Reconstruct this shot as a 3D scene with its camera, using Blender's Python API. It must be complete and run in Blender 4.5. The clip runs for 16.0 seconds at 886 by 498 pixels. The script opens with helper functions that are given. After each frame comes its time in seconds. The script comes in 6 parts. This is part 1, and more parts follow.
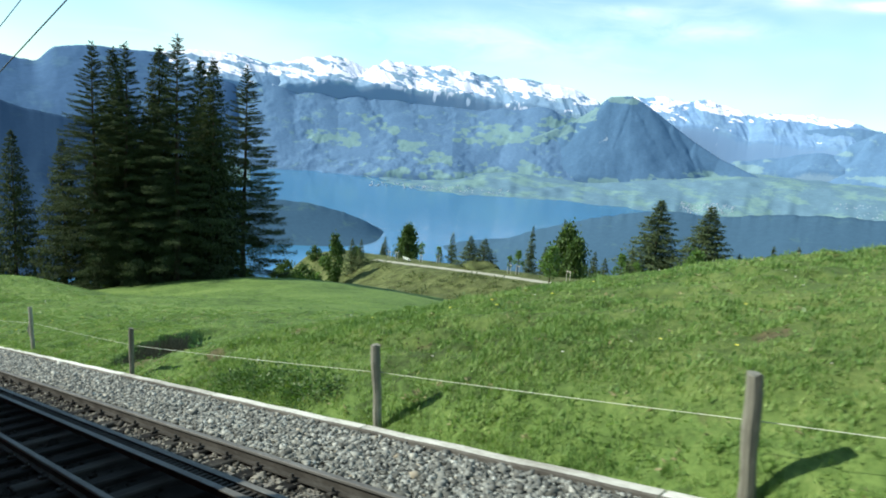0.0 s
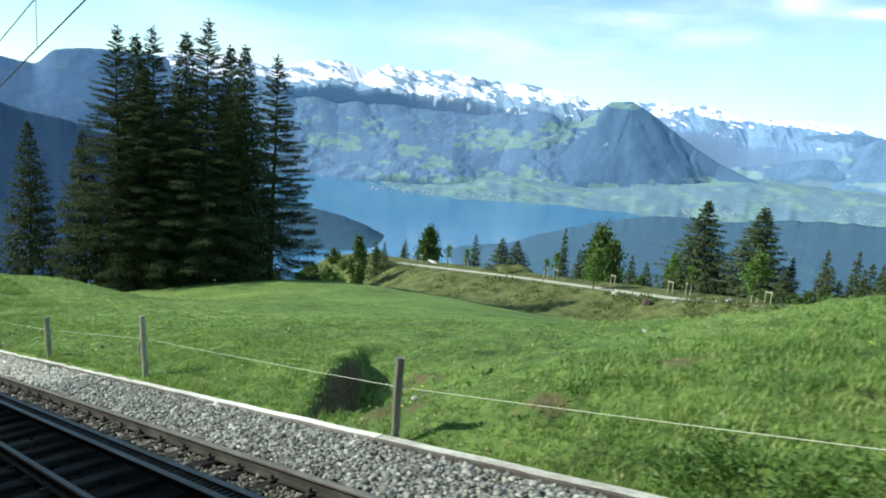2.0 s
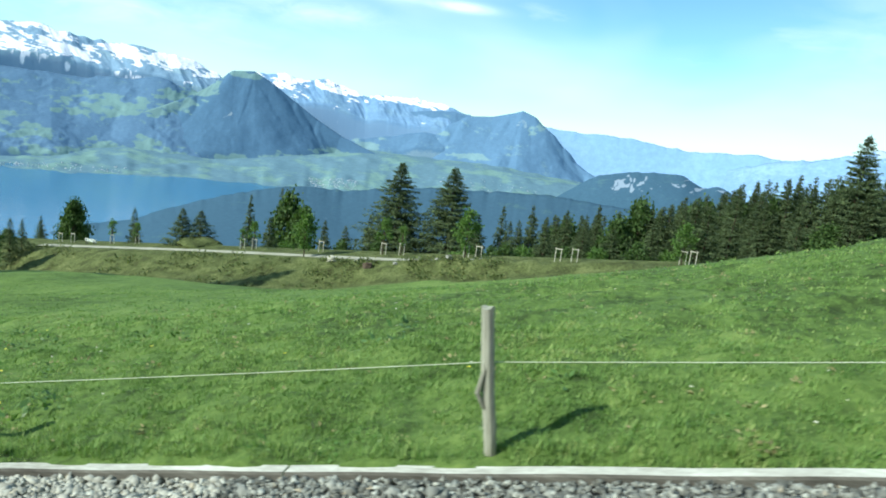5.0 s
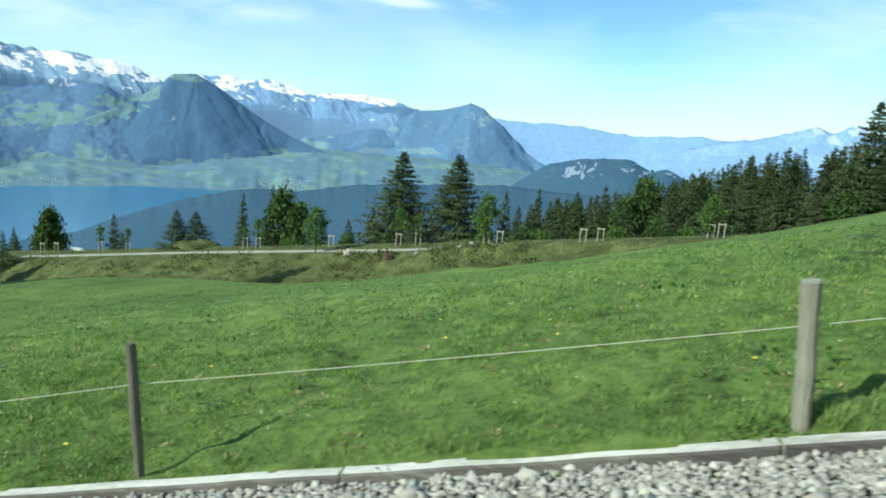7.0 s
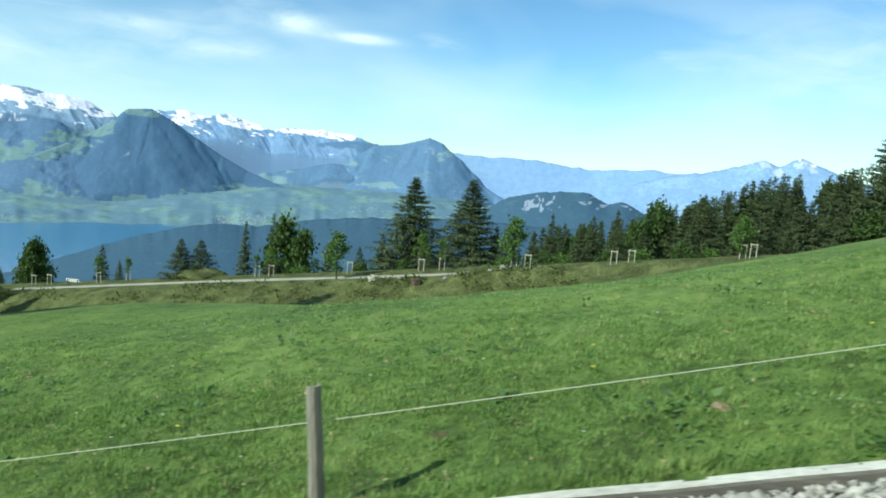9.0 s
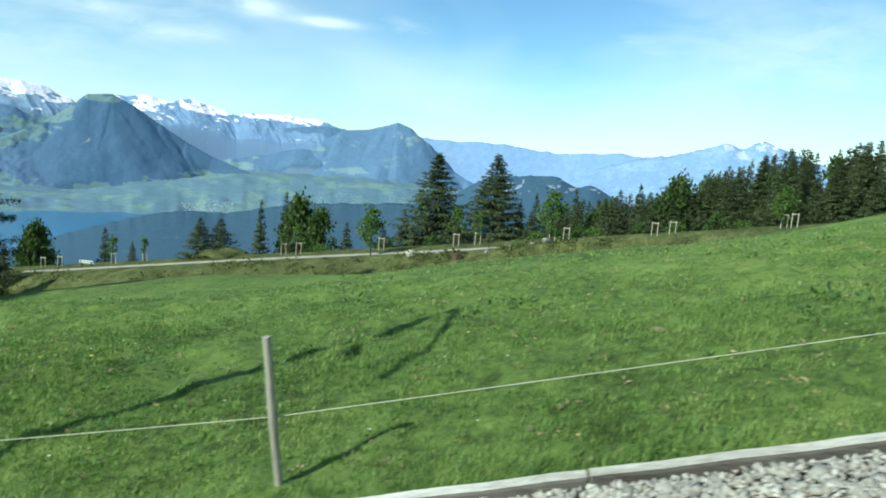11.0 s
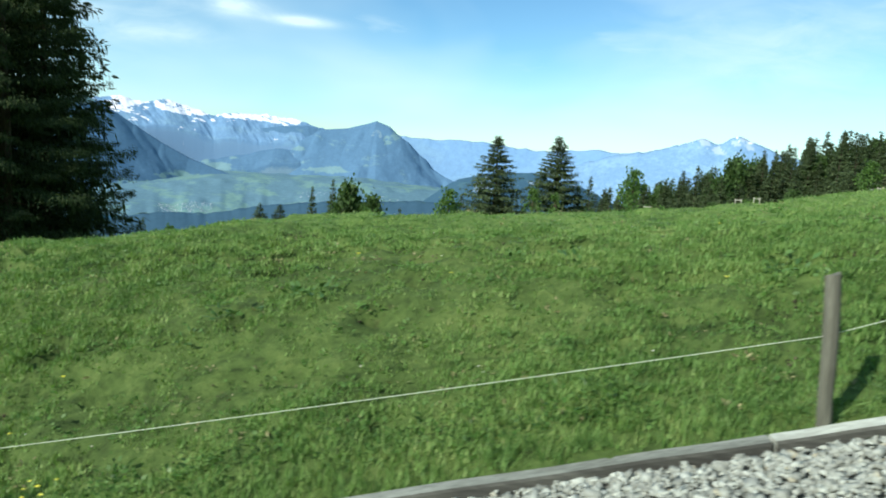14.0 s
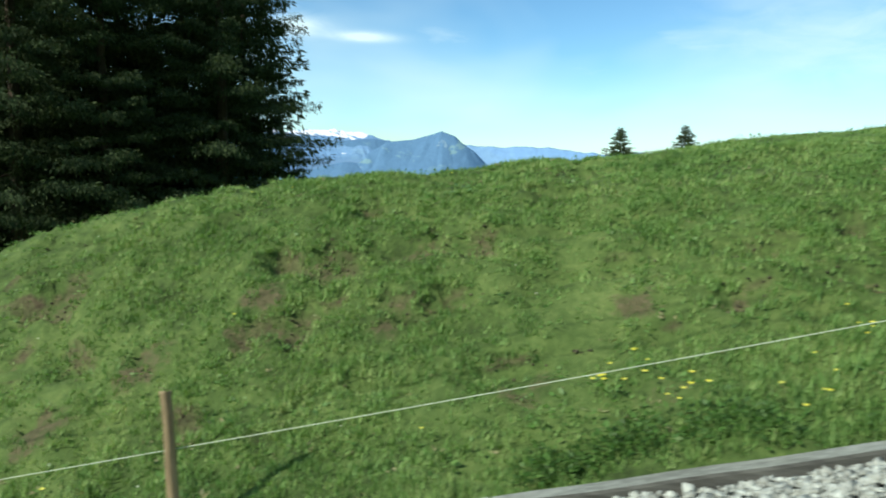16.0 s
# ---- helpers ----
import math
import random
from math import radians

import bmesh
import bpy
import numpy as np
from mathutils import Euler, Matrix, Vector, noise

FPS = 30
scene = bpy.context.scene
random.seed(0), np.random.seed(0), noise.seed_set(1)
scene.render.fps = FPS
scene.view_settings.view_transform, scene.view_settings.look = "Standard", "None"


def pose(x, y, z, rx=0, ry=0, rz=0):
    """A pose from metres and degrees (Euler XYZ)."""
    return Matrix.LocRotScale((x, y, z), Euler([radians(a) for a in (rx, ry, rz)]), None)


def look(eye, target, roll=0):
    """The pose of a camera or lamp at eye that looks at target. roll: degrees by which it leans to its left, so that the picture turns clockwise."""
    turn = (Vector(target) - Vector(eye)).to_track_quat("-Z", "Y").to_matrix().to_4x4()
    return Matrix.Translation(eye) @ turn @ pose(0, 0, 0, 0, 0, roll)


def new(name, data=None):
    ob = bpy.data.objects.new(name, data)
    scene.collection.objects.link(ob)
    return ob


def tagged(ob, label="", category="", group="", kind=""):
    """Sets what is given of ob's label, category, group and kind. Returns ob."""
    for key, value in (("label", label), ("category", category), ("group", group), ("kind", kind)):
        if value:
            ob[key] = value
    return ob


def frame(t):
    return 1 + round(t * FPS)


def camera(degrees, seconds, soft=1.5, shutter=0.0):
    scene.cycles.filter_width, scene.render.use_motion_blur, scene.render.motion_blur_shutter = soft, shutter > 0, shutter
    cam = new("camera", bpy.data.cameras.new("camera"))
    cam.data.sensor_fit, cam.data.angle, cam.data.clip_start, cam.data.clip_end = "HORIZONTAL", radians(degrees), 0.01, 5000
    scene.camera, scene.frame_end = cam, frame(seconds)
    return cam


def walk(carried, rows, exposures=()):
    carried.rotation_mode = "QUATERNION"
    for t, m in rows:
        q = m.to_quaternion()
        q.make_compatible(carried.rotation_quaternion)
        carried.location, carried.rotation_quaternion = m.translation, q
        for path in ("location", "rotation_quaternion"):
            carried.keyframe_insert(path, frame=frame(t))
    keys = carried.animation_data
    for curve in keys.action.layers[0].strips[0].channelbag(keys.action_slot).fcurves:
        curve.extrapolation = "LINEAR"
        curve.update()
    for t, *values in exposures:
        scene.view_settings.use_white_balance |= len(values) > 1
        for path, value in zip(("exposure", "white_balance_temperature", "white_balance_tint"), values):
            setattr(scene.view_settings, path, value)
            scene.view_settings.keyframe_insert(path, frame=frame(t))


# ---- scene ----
cam = camera(64.71, 16.0, soft=1.85, shutter=0.2)
PATH = [
    (0.0, -0.097, -4.708, 3.463, 78.07, -4.60, -44.61),
    (0.5, -0.077, -2.805, 2.953, 78.08, -4.59, -44.57),
    (1.0, -0.054, -0.872, 2.460, 78.12, -4.49, -44.52),
    (1.5, -0.023, 0.967, 1.987, 78.22, -4.44, -44.57),
    (2.0, -0.028, 2.882, 1.498, 78.45, -4.84, -44.65),
    (2.5, -0.003, 4.723, 1.014, 78.81, -4.93, -44.98),
    (3.0, -0.004, 6.697, 0.509, 79.03, -4.84, -45.09),
    (3.5, -0.002, 8.529, 0.063, 78.99, -5.24, -46.67),
    (4.0, -0.006, 10.506, -0.431, 79.53, -6.79, -53.29),
    (4.5, -0.012, 12.449, -0.900, 80.96, -8.56, -68.19),
    (4.7, -0.013, 13.220, -1.090, 79.42, -8.32, -72.59),
    (7.0, -0.018, 22.316, -3.403, 79.33, -4.81, -78.78),
    (7.5, -0.018, 24.313, -3.909, 79.65, -5.24, -80.31),
    (8.0, -0.009, 26.370, -4.411, 81.54, -5.14, -82.11),
    (8.5, 0.020, 28.279, -4.898, 82.01, -5.02, -82.38),
    (9.0, 0.025, 30.317, -5.412, 82.39, -4.68, -82.21),
    (9.2, 0.027, 31.096, -5.615, 82.43, -4.55, -82.19),
    (11.5, 0.061, 40.319, -7.959, 81.23, -4.76, -85.55),
    (12.0, 0.008, 42.219, -8.456, 81.20, -5.19, -85.90),
    (12.5, 0.011, 44.145, -8.946, 81.04, -5.19, -85.90),
    (13.0, -0.014, 45.980, -9.398, 80.92, -4.21, -85.93),
    (13.5, -0.016, 48.032, -9.901, 81.28, -4.09, -86.23),
    (14.0, 0.016, 49.906, -10.396, 81.38, -3.79, -86.73),
    (14.5, 0.044, 51.934, -10.923, 81.25, -4.01, -87.44),
    (15.0, 0.070, 53.782, -11.417, 81.53, -3.68, -87.72),
    (15.5, 0.082, 55.794, -11.925, 81.63, -2.84, -85.33),
    (16.0, 0.095, 57.706, -12.424, 81.85, -1.50, -81.54),
]
walk(cam, [(t, pose(x, y, z, rx, ry, rz)) for t, x, y, z, rx, ry, rz in PATH], [(0.0, 0.43, 6620.0, 12.5), (3.5, 0.45, 6620.0, 12.0), (4.5, 0.42, 6420.0, 6.0), (7.0, 0.13, 6430.0, 6.5), (12.0, 0.11, 6480.0, 6.5), (16.0, 0.1, 6500.0, 7.5)])

# world, sun
SUN_EL, SUN_AZ = radians(34.5), radians(-43.5)  # azimuth from +y towards +x
sun = new("sun", bpy.data.lights.new("sun", "SUN"))
sun.data.energy, sun.data.angle, sun.data.color = 5.3, radians(0.55), (1.0, 0.95, 0.87)
sun.matrix_world = look((0, 0, 60), Vector((0, 0, 60)) - Vector((math.sin(SUN_AZ) * math.cos(SUN_EL), math.cos(SUN_AZ) * math.cos(SUN_EL), math.sin(SUN_EL))))


def node(tree, kind, **values):
    n = tree.nodes.new(kind)
    for key, value in values.items():
        if key in n.inputs:
            n.inputs[key].default_value = value
    return n


def ramp(tree, stops, fac):
    n = tree.nodes.new("ShaderNodeValToRGB")
    while len(n.color_ramp.elements) < len(stops):
        n.color_ramp.elements.new(0.5)
    for e, (p, c) in zip(n.color_ramp.elements, stops):
        e.position, e.color = p, (*c, 1) if len(c) == 3 else c
    tree.links.new(fac, n.inputs["Fac"])
    return n.outputs["Color"]


def math_node(tree, op, a, b=None, clamp=False):
    n = tree.nodes.new("ShaderNodeMath")
    n.operation, n.use_clamp = op, clamp
    for i, v in enumerate((a, b)):
        if v is None:
            continue
        if isinstance(v, (int, float)):
            n.inputs[i].default_value = v
        else:
            tree.links.new(v, n.inputs[i])
    return n.outputs[0]


def mix(tree, fac, a, b, blend="MIX"):
    n = tree.nodes.new("ShaderNodeMix")
    n.data_type, n.blend_type = "RGBA", blend
    for i, v in ((0, fac), (6, a), (7, b)):
        if isinstance(v, (int, float)):
            n.inputs[i].default_value = v
        elif isinstance(v, tuple):
            n.inputs[i].default_value = (*v, 1)
        else:
            tree.links.new(v, n.inputs[i])
    return n.outputs[2]


def noise_tex(tree, vec, scale, detail=5, rough=0.6, distortion=0.0):
    n = node(tree, "ShaderNodeTexNoise", Scale=scale, Detail=detail, Roughness=rough, Distortion=distortion)
    tree.links.new(vec, n.inputs["Vector"])
    return n.outputs["Fac"]


def stretched(tree, vec, sx, sy, sz):
    n = tree.nodes.new("ShaderNodeMapping")
    n.inputs["Scale"].default_value = (sx, sy, sz)
    tree.links.new(vec, n.inputs["Vector"])
    return n.outputs[0]


world = bpy.data.worlds.new("sky")
scene.world = world
world.use_nodes = True
wt = world.node_tree
wt.nodes.clear()
sky = wt.nodes.new("ShaderNodeTexSky")
sky.sky_type, sky.sun_disc = "NISHITA", False
sky.sun_elevation, sky.sun_rotation = SUN_EL, SUN_AZ
sky.altitude, sky.air_density, sky.dust_density, sky.ozone_density = 1500, 1.0, 0.35, 2.2
way = wt.nodes.new("ShaderNodeTexCoord").outputs["Generated"]
CLOUDS = [(70.2, 9.1, 2.0, 0.75, 1.5), (74.8, 8.5, 2.4, 0.34, 1.6), (58.2, 7.7, 2.6, 0.5, 1.0), (64, 6.7, 5.0, 0.8, 0.9), (48, 5.0, 13, 1.8, 0.6), (111, 8.0, 9, 4.0, 0.55)]
# thin high cloud: broad veils and a few torn streaks
veil = noise_tex(wt, stretched(wt, way, 2.0, 2.0, 6.0), 1.3, 3, 0.45, 0.3)
streak = noise_tex(wt, stretched(wt, way, 2.4, 2.4, 13.0), 1.7, 6, 0.55, 0.5)
veil = ramp(wt, [(0.36, (0.0, 0.0, 0.0)), (0.75, (0.6, 0.6, 0.6))], veil)
streak = ramp(wt, [(0.62, (0, 0, 0)), (0.78, (0.3, 0.3, 0.3))], streak)
cover = mix(wt, 1.0, veil, streak, "SCREEN")
# a few torn cloud banks, by bearing and height angle, and a white haze towards the snow peaks
split = wt.nodes.new("ShaderNodeSeparateXYZ")
wt.links.new(way, split.inputs[0])
bearing = math_node(wt, "ARCTAN2", split.outputs["X"], split.outputs["Y"])
height = math_node(wt, "ARCSINE", split.outputs["Z"])
wisps = noise_tex(wt, stretched(wt, way, 7.0, 7.0, 22.0), 1.6, 6, 0.6, 0.6)
for a, e, ra, re_, amount in CLOUDS:
    u = math_node(wt, "DIVIDE", math_node(wt, "SUBTRACT", bearing, radians(a)), radians(ra))
    w = math_node(wt, "DIVIDE", math_node(wt, "SUBTRACT", height, radians(e)), radians(re_))
    q = math_node(wt, "ADD", math_node(wt, "MULTIPLY", u, u), math_node(wt, "MULTIPLY", w, w))
    soft_spot = math_node(wt, "EXPONENT", math_node(wt, "MULTIPLY", q, -1.0))
    torn_spot = math_node(wt, "MULTIPLY", soft_spot, math_node(wt, "MULTIPLY", math_node(wt, "SUBTRACT", wisps, 0.22, True), 2.2))
    cover = mix(wt, math_node(wt, "MULTIPLY", torn_spot, amount, True), cover, (0.92, 0.92, 0.92))
tinted = mix(wt, 1.0, sky.outputs["Color"], (0.70, 1.03, 1.10), "MULTIPLY")
clouded = mix(wt, cover, tinted, (6.3, 8.0, 8.4))
back = node(wt, "ShaderNodeBackground", Strength=0.13)
wt.links.new(clouded, back.inputs["Color"])
wt.links.new(back.outputs[0], wt.nodes.new("ShaderNodeOutputWorld").inputs["Surface"])


# materials
def material(name, rough=0.8, metal=0.0, spec=0.3):
    m = bpy.data.materials.new(name)
    m.use_nodes = True
    t = m.node_tree
    b = t.nodes["Principled BSDF"]
    b.inputs["Roughness"].default_value, b.inputs["Metallic"].default_value = rough, metal
    b.inputs["Specular IOR Level"].default_value = spec
    return m, t, b


def coords(t, own=False):
    if own:
        return t.nodes.new("ShaderNodeTexCoord").outputs["Object"]
    return t.nodes.new("ShaderNodeNewGeometry").outputs["Position"]


def bump(t, b, height, strength=0.5, distance=0.02):
    n = node(t, "ShaderNodeBump", Strength=strength, Distance=distance)
    t.links.new(height, n.inputs["Height"])
    t.links.new(n.outputs[0], b.inputs["Normal"])


def cool(c):
    """Takes the pink out of a grey."""
    return (c[0] * 0.89, c[1], c[2] * 0.93)


def grained(name, dark, mid, light, scale=8.0, fine=60.0, rough=0.85, metal=0.0, relief=0.01, stretch=(1, 1, 1), own=True, varied=0.0, spec=0.3):
    """Two scales of variation between three colours, with relief."""
    dark, mid, light = cool(dark), cool(mid), cool(light)
    m, t, b = material(name, rough, metal, spec)
    v = stretched(t, coords(t, own), *stretch)
    big, small = noise_tex(t, v, scale, 4), noise_tex(t, v, fine, 6, 0.7)
    f = math_node(t, "ADD", math_node(t, "MULTIPLY", big, 0.55), math_node(t, "MULTIPLY", small, 0.45))
    if varied:
        r = t.nodes.new("ShaderNodeObjectInfo").outputs["Random"]
        f = math_node(t, "ADD", f, math_node(t, "MULTIPLY", math_node(t, "SUBTRACT", r, 0.5), varied))
    t.links.new(ramp(t, [(0.3, dark), (0.5, mid), (0.7, light)], f), b.inputs["Base Color"])
    bump(t, b, small, 0.6, relief)
    return m


def islands(name, stops, rough=0.7, through_light=0.0, spec=0.2, patch=0.0):
    """Small loose pieces, each with a colour of its own."""
    m, t, b = material(name, rough, 0, spec)
    r = t.nodes.new("ShaderNodeNewGeometry").outputs["Random Per Island"]
    if patch:
        n = math_node(t, "ADD", math_node(t, "MULTIPLY", noise_tex(t, coords(t), patch, 6, 0.72), 0.55), math_node(t, "MULTIPLY", noise_tex(t, coords(t), patch * 0.22, 4, 0.6), 0.45))
        r = math_node(t, "ADD", math_node(t, "MULTIPLY", r, 0.4), math_node(t, "MULTIPLY", math_node(t, "SUBTRACT", n, 0.36), 2.0), True)
    c = ramp(t, stops, r)
    t.links.new(c, b.inputs["Base Color"])
    if through_light:
        tr = t.nodes.new("ShaderNodeBsdfTranslucent")
        t.links.new(mix(t, 1.0, c, (1.25, 1.3, 0.65), "MULTIPLY"), tr.inputs["Color"])
        s = node(t, "ShaderNodeMixShader", Fac=through_light)
        t.links.new(b.outputs[0], s.inputs[1])
        t.links.new(tr.outputs[0], s.inputs[2])
        t.links.new(s.outputs[0], t.nodes["Material Output"].inputs["Surface"])
    return m


def meadow_material():
    m, t, b = material("meadow", 0.9, 0, 0.15)
    p = coords(t)
    broad, middle = noise_tex(t, p, 0.09, 4), noise_tex(t, p, 0.8, 6, 0.65)
    fine = noise_tex(t, p, 14.0, 6, 0.75)
    clump = noise_tex(t, p, 4.5, 4, 0.6, 0.4)
    f = math_node(t, "ADD", math_node(t, "MULTIPLY", broad, 0.28), math_node(t, "MULTIPLY", middle, 0.22))
    f = math_node(t, "ADD", f, math_node(t, "ADD", math_node(t, "MULTIPLY", fine, 0.22), math_node(t, "MULTIPLY", clump, 0.28)))
    green = ramp(t, [(0.41, (0.035, 0.062, 0.017)), (0.48, (0.084, 0.153, 0.036)), (0.56, (0.142, 0.23, 0.058)), (0.64, (0.23, 0.285, 0.095))], f)
    soil = ramp(t, [(0.35, (0.04, 0.032, 0.018)), (0.65, (0.14, 0.112, 0.066))], fine)
    bare = noise_tex(t, stretched(t, p, 1.0, 1.0, 2.6), 2.6, 6, 0.75, 0.5)
    near = noise_tex(t, p, 0.13, 3)
    worn = math_node(t, "ADD", bare, math_node(t, "MULTIPLY", math_node(t, "SUBTRACT", near, 0.5), 0.7))
    spots = ramp(t, [(0.7, (0, 0, 0)), (0.8, (0.35, 0.35, 0.35))], worn)
    nsep = t.nodes.new("ShaderNodeSeparateXYZ")
    t.links.new(t.nodes.new("ShaderNodeNewGeometry").outputs["Normal"], nsep.inputs[0])
    steep = math_node(t, "ADD", nsep.outputs["Z"], math_node(t, "MULTIPLY", math_node(t, "SUBTRACT", fine, 0.5), 0.3))
    spots = mix(t, 1.0, spots, ramp(t, [(0.52, (0.9, 0.9, 0.9)), (0.68, (0, 0, 0))], steep), "SCREEN")
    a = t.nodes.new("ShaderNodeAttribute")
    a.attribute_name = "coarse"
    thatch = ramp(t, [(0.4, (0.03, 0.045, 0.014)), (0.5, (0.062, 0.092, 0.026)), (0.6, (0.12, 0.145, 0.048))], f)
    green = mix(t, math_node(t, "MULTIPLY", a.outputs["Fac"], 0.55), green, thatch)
    a = t.nodes.new("ShaderNodeAttribute")
    a.attribute_name = "worn"
    rag = math_node(t, "ADD", math_node(t, "MULTIPLY", math_node(t, "SUBTRACT", clump, 0.5), 1.5), math_node(t, "MULTIPLY", math_node(t, "SUBTRACT", fine, 0.5), 1.2))
    torn = math_node(t, "ADD", a.outputs["Fac"], math_node(t, "MULTIPLY", math_node(t, "MULTIPLY", rag, a.outputs["Fac"]), 1.6))
    spots = mix(t, 1.0, spots, ramp(t, [(0.45, (0, 0, 0)), (0.8, (0.8, 0.8, 0.8))], torn), "SCREEN")
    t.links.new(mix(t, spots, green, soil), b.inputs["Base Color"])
    bump(t, b, math_node(t, "ADD", fine, math_node(t, "MULTIPLY", middle, 1.5)), 0.7, 0.05)
    return m


def bank_material():
    m, t, b = material("rough_bank", 0.95, 0, 0.1)
    p = coords(t)
    f = math_node(t, "ADD", math_node(t, "MULTIPLY", noise_tex(t, p, 0.5, 5), 0.5), math_node(t, "MULTIPLY", noise_tex(t, p, 4.0, 6, 0.7), 0.5))
    t.links.new(ramp(t, [(0.38, (0.04, 0.046, 0.018)), (0.5, (0.078, 0.105, 0.035)), (0.62, (0.15, 0.18, 0.07))], f), b.inputs["Base Color"])
    bump(t, b, f, 0.9, 0.3)
    return m


def mountain_material(name, wood, pasture, rock, grass_below=None, grass_above=None, amount=0.5, snow=(0.8, 0.84, 0.9), scale=0.004):
    """Woods and pastures by patches, bare rock where it is steep, and the clearings and snow that the mesh carries."""
    m, t, b = material(name, 1.0, 0, 0.0)
    p = coords(t)
    sep = t.nodes.new("ShaderNodeSeparateXYZ")
    t.links.new(p, sep.inputs[0])
    z = sep.outputs["Z"]
    patches = noise_tex(t, stretched(t, p, 1, 1, 2.4), scale, 7, 0.62, 0.35)
    fine = noise_tex(t, p, scale * 7, 7, 0.75)
    f = math_node(t, "ADD", math_node(t, "MULTIPLY", patches, 0.72), math_node(t, "MULTIPLY", fine, 0.28))
    if grass_below is not None:
        up = t.nodes.new("ShaderNodeMapRange")
        up.inputs[1].default_value, up.inputs[2].default_value = grass_below, grass_above
        up.inputs[3].default_value, up.inputs[4].default_value = 0.12, -0.22
        t.links.new(z, up.inputs[0])
        f = math_node(t, "ADD", f, up.outputs[0])
    grass = ramp(t, [(0.52 - 0.1 * amount, (0, 0, 0)), (0.6 - 0.1 * amount, (1, 1, 1))], f)
    woods = mix(t, fine, tuple(c * 0.72 for c in wood), tuple(c * 1.28 for c in wood))
    fields = mix(t, fine, tuple(c * 0.8 for c in pasture), tuple(c * 1.2 for c in pasture))
    colour = mix(t, grass, woods, fields)
    nsep = t.nodes.new("ShaderNodeSeparateXYZ")
    t.links.new(t.nodes.new("ShaderNodeNewGeometry").outputs["Normal"], nsep.inputs[0])
    steep = math_node(t, "ADD", nsep.outputs["Z"], math_node(t, "MULTIPLY", math_node(t, "SUBTRACT", fine, 0.5), 0.5))
    colour = mix(t, ramp(t, [(0.22, (1, 1, 1)), (0.36, (0, 0, 0))], steep), colour, rock)
    ragged = math_node(t, "MULTIPLY", math_node(t, "SUBTRACT", fine, 0.5), 0.7)
    for layer, tint in (("clearing", fields), ("snow", snow), ("cliff", rock)):
        a = t.nodes.new("ShaderNodeAttribute")
        a.attribute_name = layer
        k = math_node(t, "ADD", a.outputs["Fac"], math_node(t, "MULTIPLY", a.outputs["Fac"], ragged))
        colour = mix(t, ramp(t, [(0.3, (0, 0, 0)), (0.62, (1, 1, 1))], k), colour, tint)
    t.links.new(colour, b.inputs["Base Color"])
    return m


MEADOW, BANK = meadow_material(), bank_material()
BLADES = islands("grass_blades", [(0.0, (0.05, 0.108, 0.028)), (0.3, (0.105, 0.21, 0.052)), (0.55, (0.182, 0.315, 0.085)), (0.78, (0.285, 0.38, 0.13)), (1.0, (0.43, 0.41, 0.21))], 0.6, 0.25, 0.25, 3.2)
HERB = islands("herb_leaves", [(0.0, (0.07, 0.16, 0.035)), (0.5, (0.12, 0.25, 0.055)), (1.0, (0.24, 0.38, 0.12))], 0.45, 0.4, 0.4, 1.6)
DOCK = islands("dock_leaves", [(0.0, (0.045, 0.11, 0.03)), (0.6, (0.075, 0.17, 0.042)), (1.0, (0.13, 0.24, 0.07))], 0.45, 0.2, 0.4)
LONG_GRASS = islands("long_grass", [(0.0, (0.06, 0.13, 0.032)), (0.5, (0.1, 0.2, 0.05)), (1.0, (0.17, 0.28, 0.085))], 0.55, 0.3, 0.3)
STRAW = islands("dry_grass", [(0.0, (0.19, 0.175, 0.085)), (1.0, (0.38, 0.36, 0.19))], 0.8, 0.2)
NETTLE = islands("nettle_leaves", [(0.0, (0.035, 0.085, 0.015)), (0.6, (0.065, 0.155, 0.028)), (1.0, (0.12, 0.22, 0.05))], 0.5, 0.25, 0.3)
BANK_PLANTS = islands("bank_weeds", [(0.0, (0.045, 0.07, 0.022)), (0.6, (0.1, 0.15, 0.045)), (1.0, (0.19, 0.21, 0.085))], 0.7, 0.25, 0.2)
NEEDLES = islands("spruce_needles", [(0.0, (0.027, 0.042, 0.021)), (0.6, (0.043, 0.068, 0.029)), (0.9, (0.06, 0.09, 0.036)), (1.0, (0.08, 0.105, 0.045))], 0.8, 0.22, 0.1)
PALE_NEEDLES = islands("pale_spruce_needles", [(0.0, (0.052, 0.078, 0.04)), (0.5, (0.08, 0.12, 0.055)), (0.85, (0.105, 0.155, 0.068)), (1.0, (0.13, 0.17, 0.078))], 0.8, 0.28, 0.1)
LEAVES = islands("broad_leaves", [(0.0, (0.038, 0.075, 0.022)), (0.5, (0.056, 0.112, 0.03)), (1.0, (0.085, 0.155, 0.042))], 0.6, 0.35, 0.25)
YOUNG_LEAVES = islands("young_leaves", [(0.0, (0.06, 0.125, 0.03)), (0.5, (0.095, 0.19, 0.045)), (1.0, (0.14, 0.25, 0.065))], 0.55, 0.4, 0.25)
YELLOW = islands("yellow_petals", [(0.0, (0.78, 0.72, 0.05)), (1.0, (0.9, 0.86, 0.2))], 0.5, 0.3)
WHITE_PETAL = islands("white_petals", [(0.0, (0.7, 0.7, 0.62)), (1.0, (0.85, 0.85, 0.8))], 0.5, 0.3)
